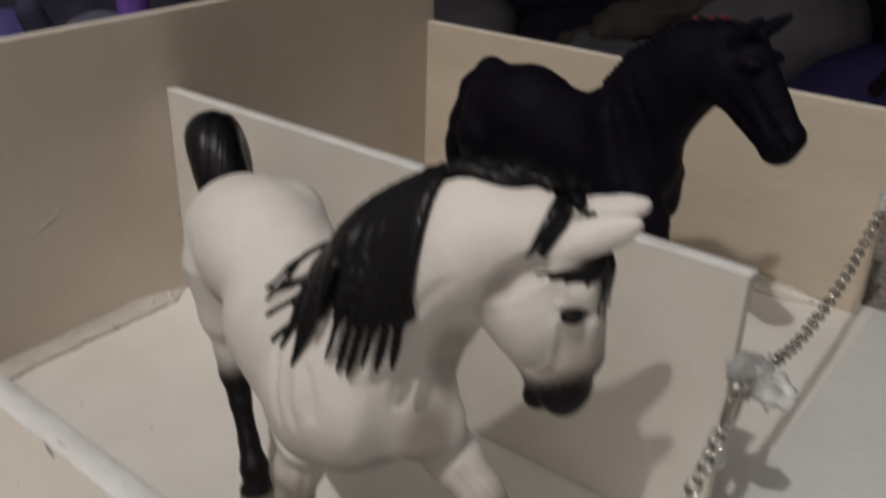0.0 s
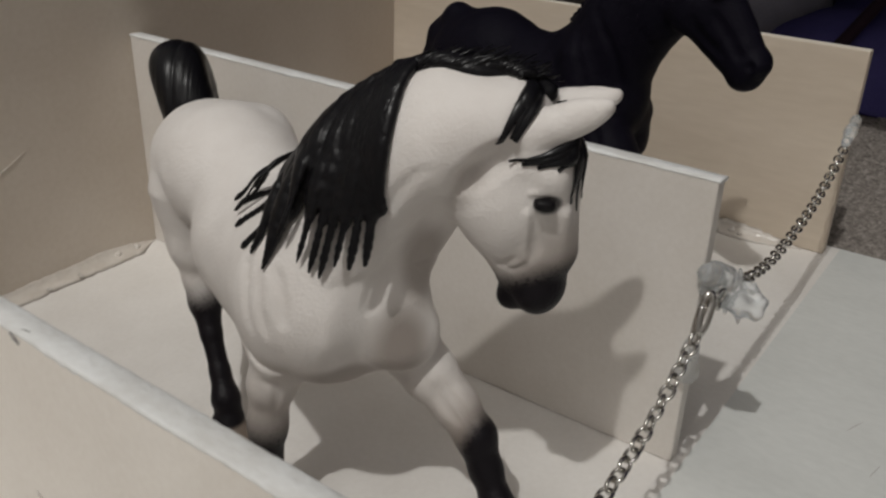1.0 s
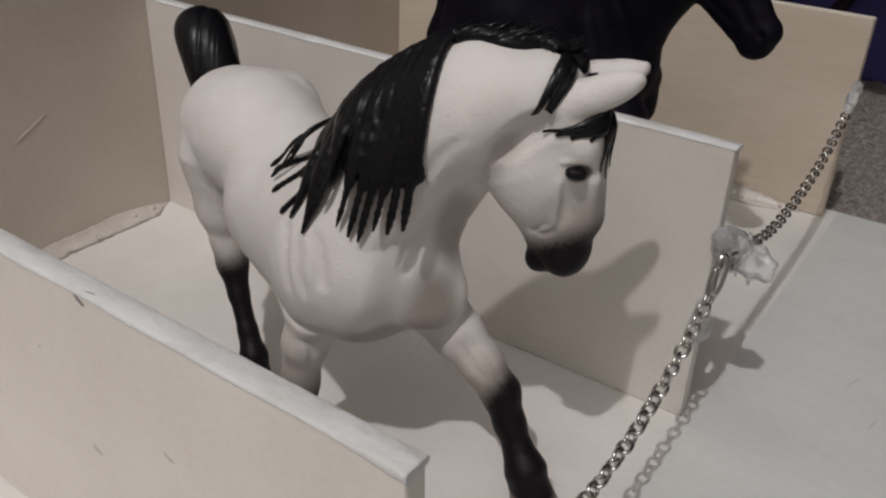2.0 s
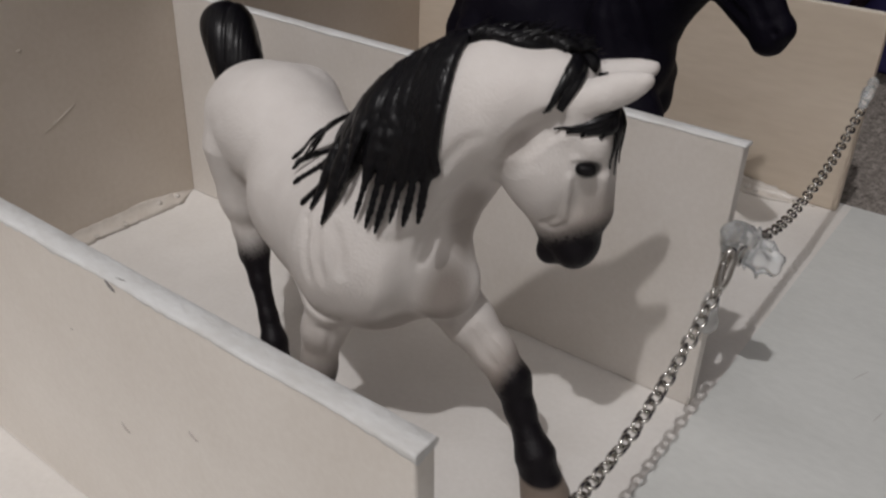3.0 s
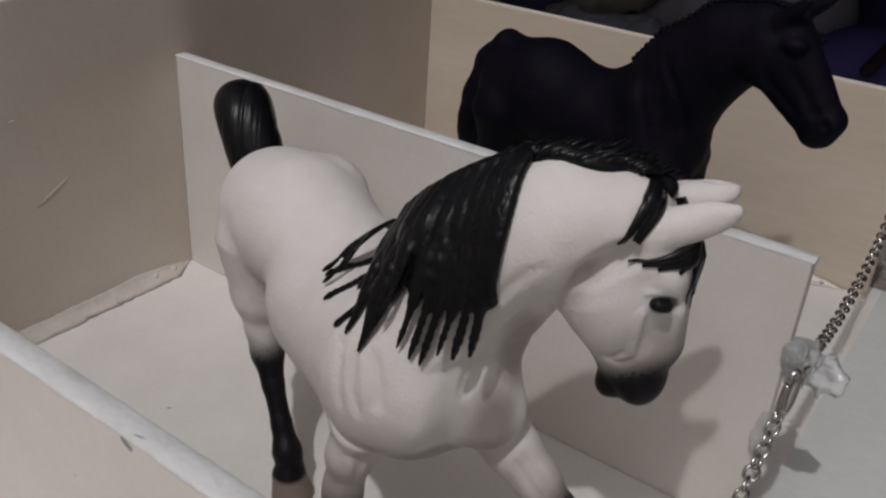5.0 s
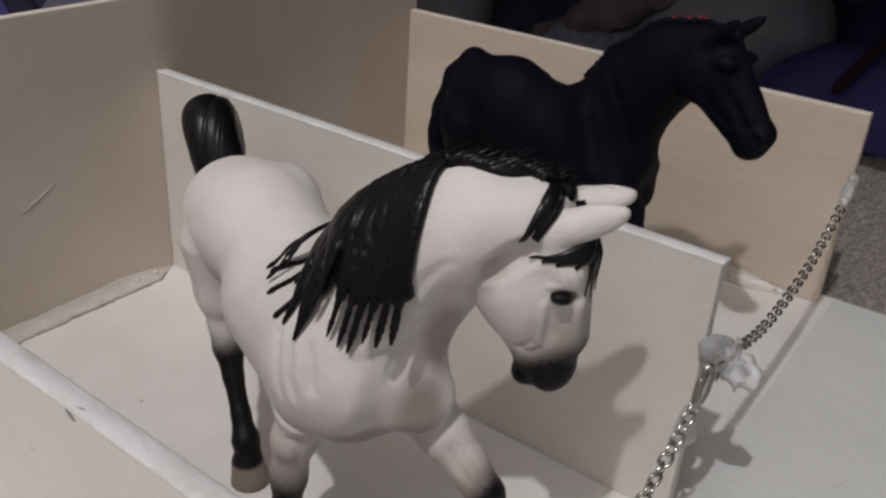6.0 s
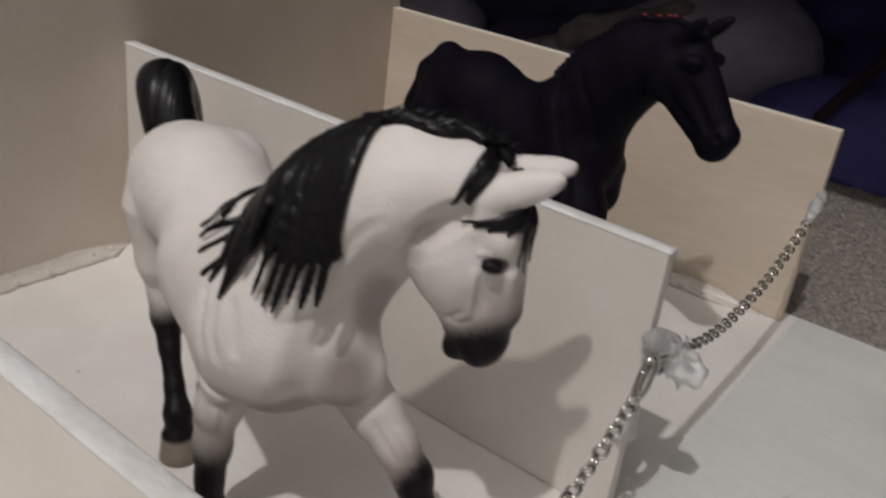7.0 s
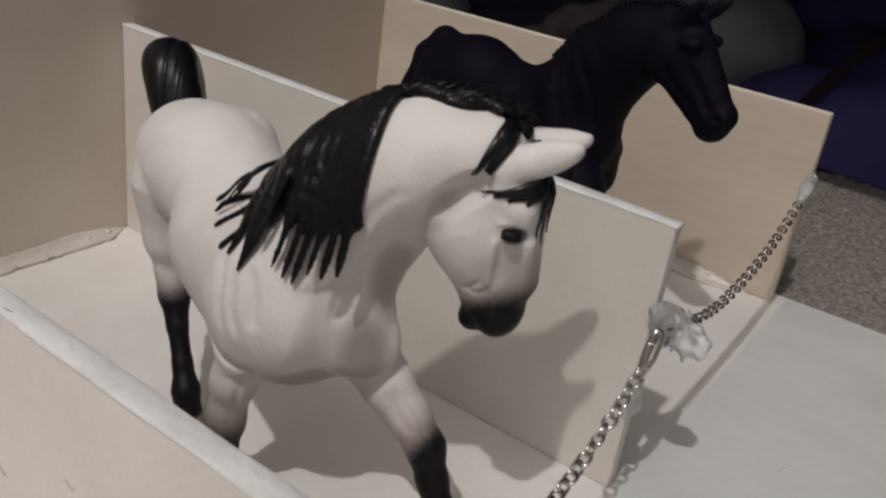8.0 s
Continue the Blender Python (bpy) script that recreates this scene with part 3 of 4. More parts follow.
    # creases between the muscles: path, width, softness, depth
    for path, r, k, off in (
        ([(0.1500, -0.0820, 0.0560), (0.1540, -0.0839, 0.0500), (0.1590, -0.0850, 0.0475), (0.1640, -0.0835, 0.0465)], 0.0007, 0.0016, 0.0002),
        ([(0.1565, -0.0845, 0.0735), (0.1575, -0.0860, 0.0660), (0.1590, -0.0862, 0.0590)], 0.0005, 0.0018, 0.0006),
        ([(0.1605, -0.0842, 0.0720), (0.1615, -0.0860, 0.0650), (0.1630, -0.0862, 0.0590)], 0.0005, 0.0018, 0.0006),
        ([(0.2045, -0.0590, 0.1015), (0.1993, -0.0598, 0.0994), (0.1956, -0.0620, 0.0963)], 0.0008, 0.0040, 0.0005),
        ([(0.2021, -0.0591, 0.1000), (0.1977, -0.0614, 0.0961), (0.1952, -0.0642, 0.0918)], 0.0006, 0.0014, 0.0003),
        ([(0.2094, -0.0578, 0.0893), (0.2092, -0.0562, 0.0836), (0.2086, -0.0562, 0.0785)], 0.0009, 0.0014, 0.0008),
        ([(0.2060, -0.0580, 0.0790), (0.2038, -0.0580, 0.0772), (0.2026, -0.0575, 0.0772)], 0.0004, 0.0010, 0.0004),
        ([(0.2080, -0.0570, 0.0775), (0.2060, -0.0575, 0.0762), (0.2040, -0.0578, 0.0760)], 0.0004, 0.0008, 0.0003),
        ([(0.1875, -0.0580, 0.0420), (0.1924, -0.0575, 0.0370), (0.1963, -0.0567, 0.0331)], 0.0007, 0.0012, 0.0001),
        ([(0.1864, -0.0600, 0.0409), (0.1908, -0.0599, 0.0360), (0.1940, -0.0590, 0.0330)], 0.0007, 0.0012, 0.0001),
        ([(0.1925, -0.0652, 0.0895), (0.1884, -0.0636, 0.0832), (0.1845, -0.0664, 0.0782), (0.1805, -0.0685, 0.0709), (0.1797, -0.0714, 0.0649)], 0.0006, 0.0036, 0.0010),
        ([(0.1641, -0.0829, 0.0734), (0.1666, -0.0845, 0.0677), (0.1673, -0.0853, 0.0625)], 0.0005, 0.0022, 0.0007),
        ([(0.1560, -0.0800, 0.0430), (0.1580, -0.0810, 0.0390), (0.1575, -0.0815, 0.0340)], 0.0005, 0.0012, 0.0002),
        ([(0.1890, -0.0640, 0.0985), (0.1850, -0.0670, 0.0930), (0.1830, -0.0700, 0.0880)], 0.0004, 0.0020, 0.0007),
    ):
        p = c.lay(glide(path, 12), off)
        for i in range(11):
            w = r * (0.45 + 0.55 * math.sin(math.pi * (i + 1) / 12))
            c.limb(p[i], w, p[i + 1], w, k, cut=True)
    for spot in ((0.1562, -0.0844, 0.0730), (0.1570, -0.0855, 0.0698)):
        c.egg(c.lay(np.array([spot]), 0.0002)[0], (0.0005, 0.0005, 0.0007), None, 0.0006, cut=True)
    return c


def grey_horse():
    c = grey_masses(Clay((0.05, -0.112, -0.002), (0.236, -0.012, 0.128), 0.0006))
    verts, faces = c.skin()
    # the head again in finer clay, met edge to edge at a plane behind the jaw
    h = grey_masses(Clay((0.186, -0.078, 0.056), (0.226, -0.030, 0.120), 0.00034))
    behind = np.array((0.93, 0.05, -0.36))

    def ahead(v):
        return (v - (0.1960, -0.0540, 0.0900)) @ behind

    hv, hf = h.skin()
    keep = faces[~(((ahead(verts) > 0.0004) & (verts[:, 2] > 0.060))[faces].all(1))]
    fine = hf[(ahead(hv) > -0.0004)[hf].all(1) & (hv[:, 2] > 0.0585)[hf].all(1)]
    verts, faces = np.concatenate([verts, hv]), np.concatenate([keep, fine + len(verts)])
    used, back_to = np.unique(faces, return_inverse=True)
    verts, faces = verts[used], back_to.reshape(faces.shape)
    # uneven, hand-sculpted surface
    _, out = c.at(verts)
    lumps = np.array([0.00010 * noise.noise(Vector(p) * 210) + 0.00003 * noise.noise(Vector((p[0] * 500, p[1] * 500, p[2] * 900))) for p in verts])
    verts += out * (lumps * np.where(verts[:, 0] > 0.195, 0.5, 1.0))[:, None]
    verts[:, 2] = np.maximum(verts[:, 2], 0.0002)
    x, y, z = verts.T
    dark = np.zeros(len(verts))
    legs = z < 0.047
    dark = np.maximum(dark, np.where(legs & (x < 0.135), 1 - step01(z - 0.25 * (x - 0.105), 0.0320, 0.0440), 0))
    dark = np.maximum(dark, np.where(legs & (x > 0.135) & (x < 0.17), 1 - step01(z, 0.0205, 0.0330), 0))
    dark = np.maximum(dark, np.where(legs & (x >= 0.17), step01(x + 0.35 * (0.03 - z), 0.1915, 0.1980), 0))
    head = (x > 0.195) & (z > 0.055)
    dark = np.maximum(dark, np.where(head, 1 - step01(z - 0.40 * (x - 0.205), 0.0708, 0.0780), 0))
    socket = np.linalg.norm((verts - (0.2119, -0.0574, 0.0910)) / (0.0027, 0.0045, 0.0024), axis=1)
    dark = np.maximum(dark, np.where(head, 0.85 * (1 - step01(socket, 0.8, 1.1)), 0))
    lifted = (y > -0.0450) & (x < 0.115) & (z < 0.0440)
    dark = np.where(lifted, 1.0 - step01(z, 0.0415, 0.0440), dark)
    hoof = np.where(z < 0.0068, 1 - step01(z, 0.0055, 0.0068), 0)
    dust_and_shade = np.where(head, 0.80 * (1 - step01(z + 0.9 * (0.2100 - x), 0.0745, 0.0915)), 0) + np.where(legs, 0.65 * (1 - step01(z, 0.028, 0.050)), 0) + np.where(legs & (x > 0.17), 0.25 * step01(x + 0.35 * (0.03 - z), 0.187, 0.194), 0)
    # shade painted in brown on breast, throat and under the chest
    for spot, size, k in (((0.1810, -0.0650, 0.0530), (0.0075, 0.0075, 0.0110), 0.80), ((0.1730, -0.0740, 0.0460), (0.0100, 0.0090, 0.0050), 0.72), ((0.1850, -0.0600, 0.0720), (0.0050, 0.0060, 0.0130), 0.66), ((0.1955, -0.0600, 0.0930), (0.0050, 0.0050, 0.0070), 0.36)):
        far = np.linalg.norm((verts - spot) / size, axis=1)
        dust_and_shade = np.maximum(dust_and_shade, k * (1 - step01(far, 0.5, 1.25)))
    for tip in ((0.2185, -0.0484, 0.1094), (0.2137, -0.0360, 0.1078)):
        dust_and_shade = np.maximum(dust_and_shade, 0.55 * (1 - step01(np.linalg.norm((verts - tip) / (0.0030, 0.0024, 0.0014), axis=1), 0.4, 1.2)))
    fig = Figure()
    fig.add(verts, faces, 0, np.stack([dark, hoof, dust_and_shade], -1))
    # eye
    e = bmesh.new()
    bmesh.ops.create_icosphere(e, subdivisions=3, radius=1.0)
    m = frame3((0.80, 0.55, -0.12), (0.4, -0.9, 0.1))
    place = c.lay(np.array([(0.2119, -0.0576, 0.0910)]), 0.0002)[0]
    ev = np.array([v.co[:] for v in e.verts])
    ev = np.sign(ev) * np.abs(ev) ** 0.7 * (0.0021, 0.0012, 0.0021) @ m.T + place
    fig.add(ev, [[v.index for v in f.verts] for f in e.faces], 2)
    e.free()
    rng = np.random.default_rng(7)

    def hair(points, n, w, lift, seed, end=0.25, thick=0.30, lay=True):
        p = glide(points, n)
        u = np.linspace(0, 1, n)
        if lay:
            off = lift * (0.4 + 0.6 * np.sin(np.pi * np.minimum(u * 1.1, 1)))
            p = np.where((c.at(p)[0] < off)[:, None], c.lay(p, off), p)
        _, g = c.at(p)
        width = w * (0.75 + 0.35 * np.sin(np.pi * u)) * np.where(u > 0.62, 1 - (1 - end) * np.clip((u - 0.55) / 0.30, 0, 1), 1)
        fig.lock(p, width, width * thick, g, seed)

    # mane on the right side of the neck: one moulded sheet of locks that part into points
    crest = glide([(0.1485, -0.0590, 0.0865), (0.1595, -0.0605, 0.0980), (0.1695, -0.0605, 0.1065), (0.1775, -0.0595, 0.1115), (0.1820, -0.0590, 0.1132)], 101)
    mane = Clay((0.134, -0.094, 0.066), (0.196, -0.046, 0.122), 0.0004)
    lines, share = [], []
    for tip, s0, s1, count, w in (
        ((0.1420, -0.0737, 0.0798), 0.00, 0.06, 3, 0.0007),
        ((0.1432, -0.0752, 0.0780), 0.03, 0.08, 2, 0.0006),
        ((0.1570, -0.0825, 0.0748), 0.13, 0.26, 3, 0.0012),
        ((0.1612, -0.0838, 0.0733), 0.14, 0.42, 6, 0.0022),
        ((0.1650, -0.0822, 0.0812), 0.26, 0.46, 4, 0.0022),
        ((0.1690, -0.0815, 0.0762), 0.42, 0.56, 4, 0.0022),
        ((0.1715, -0.0808, 0.0745), 0.48, 0.66, 4, 0.0022),
        ((0.1737, -0.0802, 0.0738), 0.58, 0.74, 4, 0.0022),
        ((0.1770, -0.0790, 0.0768), 0.68, 0.82, 4, 0.0022),
        ((0.1800, -0.0780, 0.0768), 0.76, 0.90, 4, 0.0022),
        ((0.1829, -0.0762, 0.0778), 0.82, 1.00, 5, 0.0022),
        ((0.1838, -0.0735, 0.0865), 0.92, 1.00, 3, 0.0018),
    ):
        for i in range(count):
            a = crest[int(100 * (s0 + (s1 - s0) * (i + 0.5) / count))]
            main = i == count // 2
            short = 0.0 if main else 0.22 + 0.14 * rng.random()
            b = np.array(tip) * (1 - short) + a * short + np.array((0.0004, 0.0001, 0.0001)) * (i - (count - 1) / 2)
            mid = a * 0.55 + b * 0.45 + np.array((0.0012, -0.0040, 0.0026))
            low = a * 0.22 + b * 0.78 + np.array((0.001, -0.002, 0.001))
            p = glide([a, a * 0.8 + mid * 0.2 + (0, 0, 0.001), mid, low, b], 18)
            lift = 0.0005 + 0.0007 * rng.random()
            p = np.where((c.height(p) < lift)[:, None], c.lay(p, lift), p)
            u = np.linspace(0, 1, 18)
            finger = (0.22 + 0.20 * rng.random()) * w + 0.00012
            solid = 0.66 if 0.1 < s0 < 0.2 else 0.46 + 0.12 * rng.random()
            r = (w + (finger - w) * step01(u, solid, solid + (0.24 if main else 0.34))) * (1 - 0.5 * step01(u, 0.88, 1.0))
            flat = c.at(p)[1]
            for k in range(17):
                mane.limb(p[k], r[k], p[k + 1], r[k + 1], 0.0006, (flat[k], 1.0 + 0.9 * (1 - step01(u[k], 0.6, 0.9))))
            lines.append(p)
            share.append(s0 + (s1 - s0) * (i + 0.5) / count)
    for a, b in (((0.1500, -0.0690, 0.0870), (0.1415, -0.0735, 0.0798)), ((0.1540, -0.0740, 0.0850), (0.1455, -0.0765, 0.0755)), ((0.1575, -0.0790, 0.0805), (0.1535, -0.0815, 0.0745))):
        p = c.lay(glide([a, (np.array(a) + b) / 2, b], 8), 0.0004)
        for k in range(7):
            mane.limb(p[k], 0.0007, p[k + 1], 0.0007 - 0.0004 * k / 6, 0.0005)
        lines.append(p)
        share.append(0.02)
    share = np.array(share)
    mv, mf = mane.skin()
    _, out = mane.at(mv)
    spots = np.concatenate(lines)
    which = np.concatenate([np.full(len(p), i) for i, p in enumerate(lines)])
    run = np.concatenate([np.linspace(0, 1, len(p)) for p in lines])
    fan, down = [], []
    for q in np.array_split(mv, 120):
        d2 = ((q[:, None] - spots[None]) ** 2).sum(-1)
        weight = np.exp(-(d2 - d2.min(1, keepdims=True)) / 0.0009**2)
        weight /= weight.sum(1, keepdims=True)
        fan.append(weight @ share[which])
        down.append(weight @ run)
    fan, down = np.concatenate(fan), np.concatenate(down)
    strand = np.array([noise.noise(Vector((a * 42, b * 1.6, 1))) + 0.55 * noise.noise(Vector((a * 110, b * 3.0, 4))) for a, b in zip(fan, down)])
    mv += out * (0.00020 * strand)[:, None]
    fig.add(mv, mf, 1, flow=np.stack([fan * 90, down * 3, fan * 0], -1))
    # upright hair along the crest: a band with fine strands laid over it
    ridge = glide([(0.1790, -0.0592, 0.1122), (0.1920, -0.0560, 0.1135), (0.1982, -0.0510, 0.1109), (0.2050, -0.0505, 0.1094)], 90)
    band = Clay((0.174, -0.064, 0.104), (0.212, -0.040, 0.120), 0.0004)
    for k in range(0, 84, 6):
        band.limb(ridge[k] + (0, 0, 0.0002), 0.0020, ridge[k + 6] + (0, 0, 0.0002), 0.0020, 0.001)
        band.limb(ridge[k] + (0.001, 0.0032, 0.0), 0.0022, ridge[k + 6] + (0.001, 0.0032, 0.0), 0.0022, 0.001)
    bv, bf = band.skin()
    fig.add(bv, bf, 1, flow=np.stack([(bv[:, 0] - 0.6 * bv[:, 1]) * 1600, bv[:, 2] * 40, bv[:, 0] * 0], -1))
    for i in range(148):
        a = ridge[i // 2]
        b = a + np.array((0.0035 + 0.003 * rng.random(), 0.0030 + 0.0040 * rng.random(), 0.0004 + 0.0042 * rng.random()))
        hair([a + (-0.0008, -0.0018, -0.0002), a + (0.0012, 0.0003, 0.0016 + 0.0006 * rng.random()), b], 7, 0.0004 + 0.0004 * rng.random(), 0.0008 + 0.0010 * rng.random(), i * 0.9, 0.3, 0.8)
    # tuft behind the ear and forelock: flat moulded locks, two or three strands each
    for a, m_, b, w in (
        ((0.2030, -0.0510, 0.1112), (0.2042, -0.0566, 0.1086), (0.2024, -0.0606, 0.1032), 0.0010),
        ((0.2034, -0.0512, 0.1113), (0.2046, -0.0566, 0.1088), (0.2030, -0.0606, 0.1040), 0.0011),
        ((0.2042, -0.0505, 0.1112), (0.2056, -0.0560, 0.1090), (0.2054, -0.0602, 0.1040), 0.0012),
        ((0.2048, -0.0502, 0.1110), (0.2064, -0.0556, 0.1086), (0.2060, -0.0600, 0.1036), 0.0011),
        ((0.2036, -0.0505, 0.1114), (0.2050, -0.0552, 0.1098), (0.2048, -0.0582, 0.1070), 0.0018),
        ((0.2082, -0.0470, 0.1074), (0.2112, -0.0530, 0.1010), (0.2046, -0.0597, 0.0995), 0.0012),
        ((0.2082, -0.0470, 0.1074), (0.2116, -0.0528, 0.1006), (0.2070, -0.0588, 0.0990), 0.0014),
        ((0.2082, -0.0470, 0.1074), (0.2122, -0.0524, 0.1000), (0.2096, -0.0576, 0.0986), 0.0016),
        ((0.2082, -0.0470, 0.1074), (0.2126, -0.0515, 0.1004), (0.2120, -0.0550, 0.0976), 0.0017),
        ((0.2072, -0.0460, 0.1079), (0.2128, -0.0505, 0.1000), (0.2136, -0.0518, 0.0905), 0.0012),
        ((0.2072, -0.0460, 0.1079), (0.2130, -0.0498, 0.0998), (0.2140, -0.0500, 0.0886), 0.0010),
        ((0.2072, -0.0460, 0.1079), (0.2126, -0.0480, 0.0996), (0.2132, -0.0470, 0.0900), 0.0014),
    ):
        hair([a, m_, b], 12, w, 0.0007, b[0] * 1700, 0.55 if m_[2] > 0.105 else 0.3, 0.5)
    # raised tail: a thick moulded plume
    t = Clay((0.045, -0.062, 0.02), (0.105, -0.004, 0.112), 0.0007)
    for o in (-0.0008, 0.0013):
        shift = np.array((0.81, 0.59, 0.0)) * o
        arc = glide([(0.0890, -0.0425, 0.0770), (0.0835, -0.0410, 0.0868), (0.0780, -0.0380, 0.0918), (0.0725, -0.0325, 0.0896), (0.0680, -0.0265, 0.0790), (0.0645, -0.0210, 0.0590), (0.0630, -0.0165, 0.0380)], 20) + shift
        for k in range(19):
            r = 0.0065 - 0.0028 * step01(k, 10, 19)
            t.limb(arc[k], r, arc[k + 1], r, 0.0012)
    tv, tf = t.skin()
    _, out = t.at(tv)
    q = (tv - (0.078, -0.038, 0.08)) @ np.array((0.81, 0.59, 0.0))
    hairs = np.array([noise.noise(Vector((a * 1100, p[2] * 45, 2))) + 0.6 * noise.noise(Vector((a * 2600, p[2] * 70, 5))) for a, p in zip(q, tv)])
    tv += out * (0.00014 * hairs - 0.0007 * np.exp(-(((q - 0.0016) / 0.0007) ** 2)))[:, None]
    fig.add(tv, tf, 1, flow=np.stack([q * 1600, tv[:, 2] * 40, q * 0], -1))
    return fig.done("toy_horse", [HORSE_GREY, HAIR, EYE], "white grey moulded toy horse with black mane, tail and legs", "toy horse")


grey_horse()


# ---- the black toy horse ----
def black_horse():
    c = Clay((0.045, 0.045, -0.002), (0.228, 0.118, 0.135), 0.0008)
    side = (0.195, 1.0, 0.0)

    def at(x, z, off=0.0):
        """A place on the horse's middle plane, or beside it."""
        return (x + 0.19 * off, 0.0976 - 0.195 * (x - 0.067) + 0.98 * off, z)

    c.chain((at(0.090, 0.0680), 0.0185), (at(0.1020, 0.0705), 0.0188), (at(0.1250, 0.0650), 0.0185), (at(0.1440, 0.0640), 0.0182), (at(0.1545, 0.0670), 0.0155), k=0.006, thin=(side, 1.12))
    c.limb(at(0.1350, 0.0760), 0.0100, at(0.1500, 0.0840), 0.0120, 0.007, thin=(side, 1.3))
    c.chain((at(0.1530, 0.0780), 0.0180), (at(0.1600, 0.0920), 0.0150), (at(0.1720, 0.1040), 0.0125), (at(0.1830, 0.1100), 0.0098), k=0.006, thin=(side, 1.4))
    # head
    c.limb(at(0.1850, 0.1065), 0.0100, at(0.1995, 0.0930), 0.0070, 0.003, thin=(side, 1.25))
    c.limb(at(0.1905, 0.1120), 0.0066, at(0.2055, 0.0920), 0.0052, 0.003, thin=(side, 1.05))
    c.limb(at(0.2010, 0.0930), 0.0060, at(0.2045, 0.0878), 0.0062, 0.002, thin=(side, 1.05))
    c.egg(at(0.2085, 0.0905), (0.0036, 0.0056, 0.0040), None, 0.002)
    for s in (-1, 1):
        c.egg(at(0.1945, 0.1110, 0.0058 * s), (0.0040, 0.0024, 0.0022), None, 0.0015)
        c.egg(at(0.1870, 0.1040, 0.0062 * s), (0.0065, 0.0035, 0.0075), None, 0.003)
        b, t = np.array(at(0.1885, 0.1160, 0.0042 * s)), np.array(at(0.1970 + 0.001 * s, 0.1238, 0.0058 * s))
        m = frame3(t - b, (1, 0, 0))
        c.egg(b + (t - b) * 0.45, (0.0062, 0.0021, 0.0021), m, 0.0015)
        c.limb(b, 0.0021, t, 0.0007, 0.002)
        c.egg(at(0.2085, 0.0905, 0.0052 * s), (0.0012, 0.0010, 0.0014), None, 0.001, cut=True)
    # legs
    for s, hind, fore in ((-1, 0.0, 0.006), (1, 0.014, -0.018)):
        w = 0.0095 * s
        c.chain((at(0.0900, 0.0620, w), 0.0130), (at(0.0890 + hind, 0.0480, w), 0.0085), (at(0.0830 + hind, 0.0380, w), 0.0058), (at(0.0845 + hind, 0.0260, w), 0.0042), (at(0.0860 + hind, 0.0130, w), 0.0046), (at(0.0885 + hind, 0.0070, w), 0.0045), k=0.003)
        c.limb(at(0.0890 + hind, 0.0060, w), 0.0051, at(0.0905 + hind, 0.0006, w), 0.0062, 0.001)
        c.chain((at(0.1580, 0.0620, w * 0.8), 0.0100), (at(0.1640 + fore * 0.4, 0.0520, w), 0.0088), (at(0.1640 + fore, 0.0420, w), 0.0074), (at(0.1655 + fore, 0.0320, w), 0.0056), (at(0.1660 + fore, 0.0220, w), 0.0041), (at(0.1670 + fore, 0.0125, w), 0.0046), k=0.003)
        c.limb(at(0.1700 + fore, 0.0070, w), 0.0050, at(0.1715 + fore, 0.0006, w), 0.0062, 0.001)
    # root and body of the tail
    c.chain((at(0.0950, 0.0810), 0.0065), (at(0.0810, 0.0838), 0.0054), (at(0.0748, 0.0750), 0.0078), (at(0.0712, 0.0600), 0.0098), (at(0.0695, 0.0450), 0.0100), (at(0.0685, 0.0340), 0.0075), k=0.003)
    c.limb(at(0.0800, 0.0720), 0.0080, at(0.0770, 0.0500), 0.0070, 0.004)
    # shoulder muscle
    c.limb(at(0.1500, 0.0830, -0.0085), 0.0070, at(0.1560, 0.0560, -0.0110), 0.0080, 0.004)
    for path, r in (
        ([at(0.1480, 0.0960, -0.014), at(0.1570, 0.0800, -0.018), at(0.1640, 0.0650, -0.018), at(0.1660, 0.0560, -0.016)], 0.0007),
        ([at(0.1560, 0.1000, -0.012), at(0.1660, 0.0860, -0.014), at(0.1690, 0.0760, -0.012)], 0.0006),
        ([at(0.1960, 0.1040, -0.008), at(0.2020, 0.0970, -0.007), at(0.2050, 0.0930, -0.006)], 0.0005),
        ([at(0.1900, 0.1020, -0.010), at(0.1930, 0.0960, -0.009), at(0.1990, 0.0920, -0.008)], 0.0005),
    ):
        p = c.lay(glide(path, 24), 0.0011)
        for i in range(23):
            c.limb(p[i], r, p[i + 1], r, 0.0022, cut=True)
    verts, faces = c.skin()
    _, out = c.at(verts)
    verts += out * np.array([0.00022 * noise.noise(Vector(p) * 190) + 0.00010 * noise.noise(Vector(p) * 520) for p in verts])[:, None]
    verts[:, 2] = np.maximum(verts[:, 2], 0.0002)
    fig = Figure()
    fig.add(verts, faces, 0, np.stack([np.ones(len(verts)), np.zeros(len(verts)), np.zeros(len(verts))], -1))
    # tail hanging in thick waves
    for i in range(11):
        o = (i - 5) * 0.0016
        path = glide([at(0.0765, 0.0760, o * 0.3), at(0.0735, 0.0660, o * 0.6), at(0.0695 + 0.0008 * (i % 3), 0.0520, o), at(0.0668, 0.0345 - 0.003 * (i % 4), o)], 16)
        u = np.linspace(0, 1, 16)
        w = 0.0036 * (0.8 + 0.5 * np.sin(np.pi * u)) * np.where(u > 0.7, 1 - 0.7 * (u - 0.7) / 0.3, 1)
        fig.lock(path, w, w, np.tile((-1.0, 0.2, 0.4), (16, 1)), i * 1.1, 0)
    # plaited mane: a row of small knots with red ribbon turns
    e = bmesh.new()
    bmesh.ops.create_icosphere(e, subdivisions=2, radius=1.0)
    ball, tris = np.array([v.co[:] for v in e.verts]), [[v.index for v in f.verts] for f in e.faces]
    e.free()
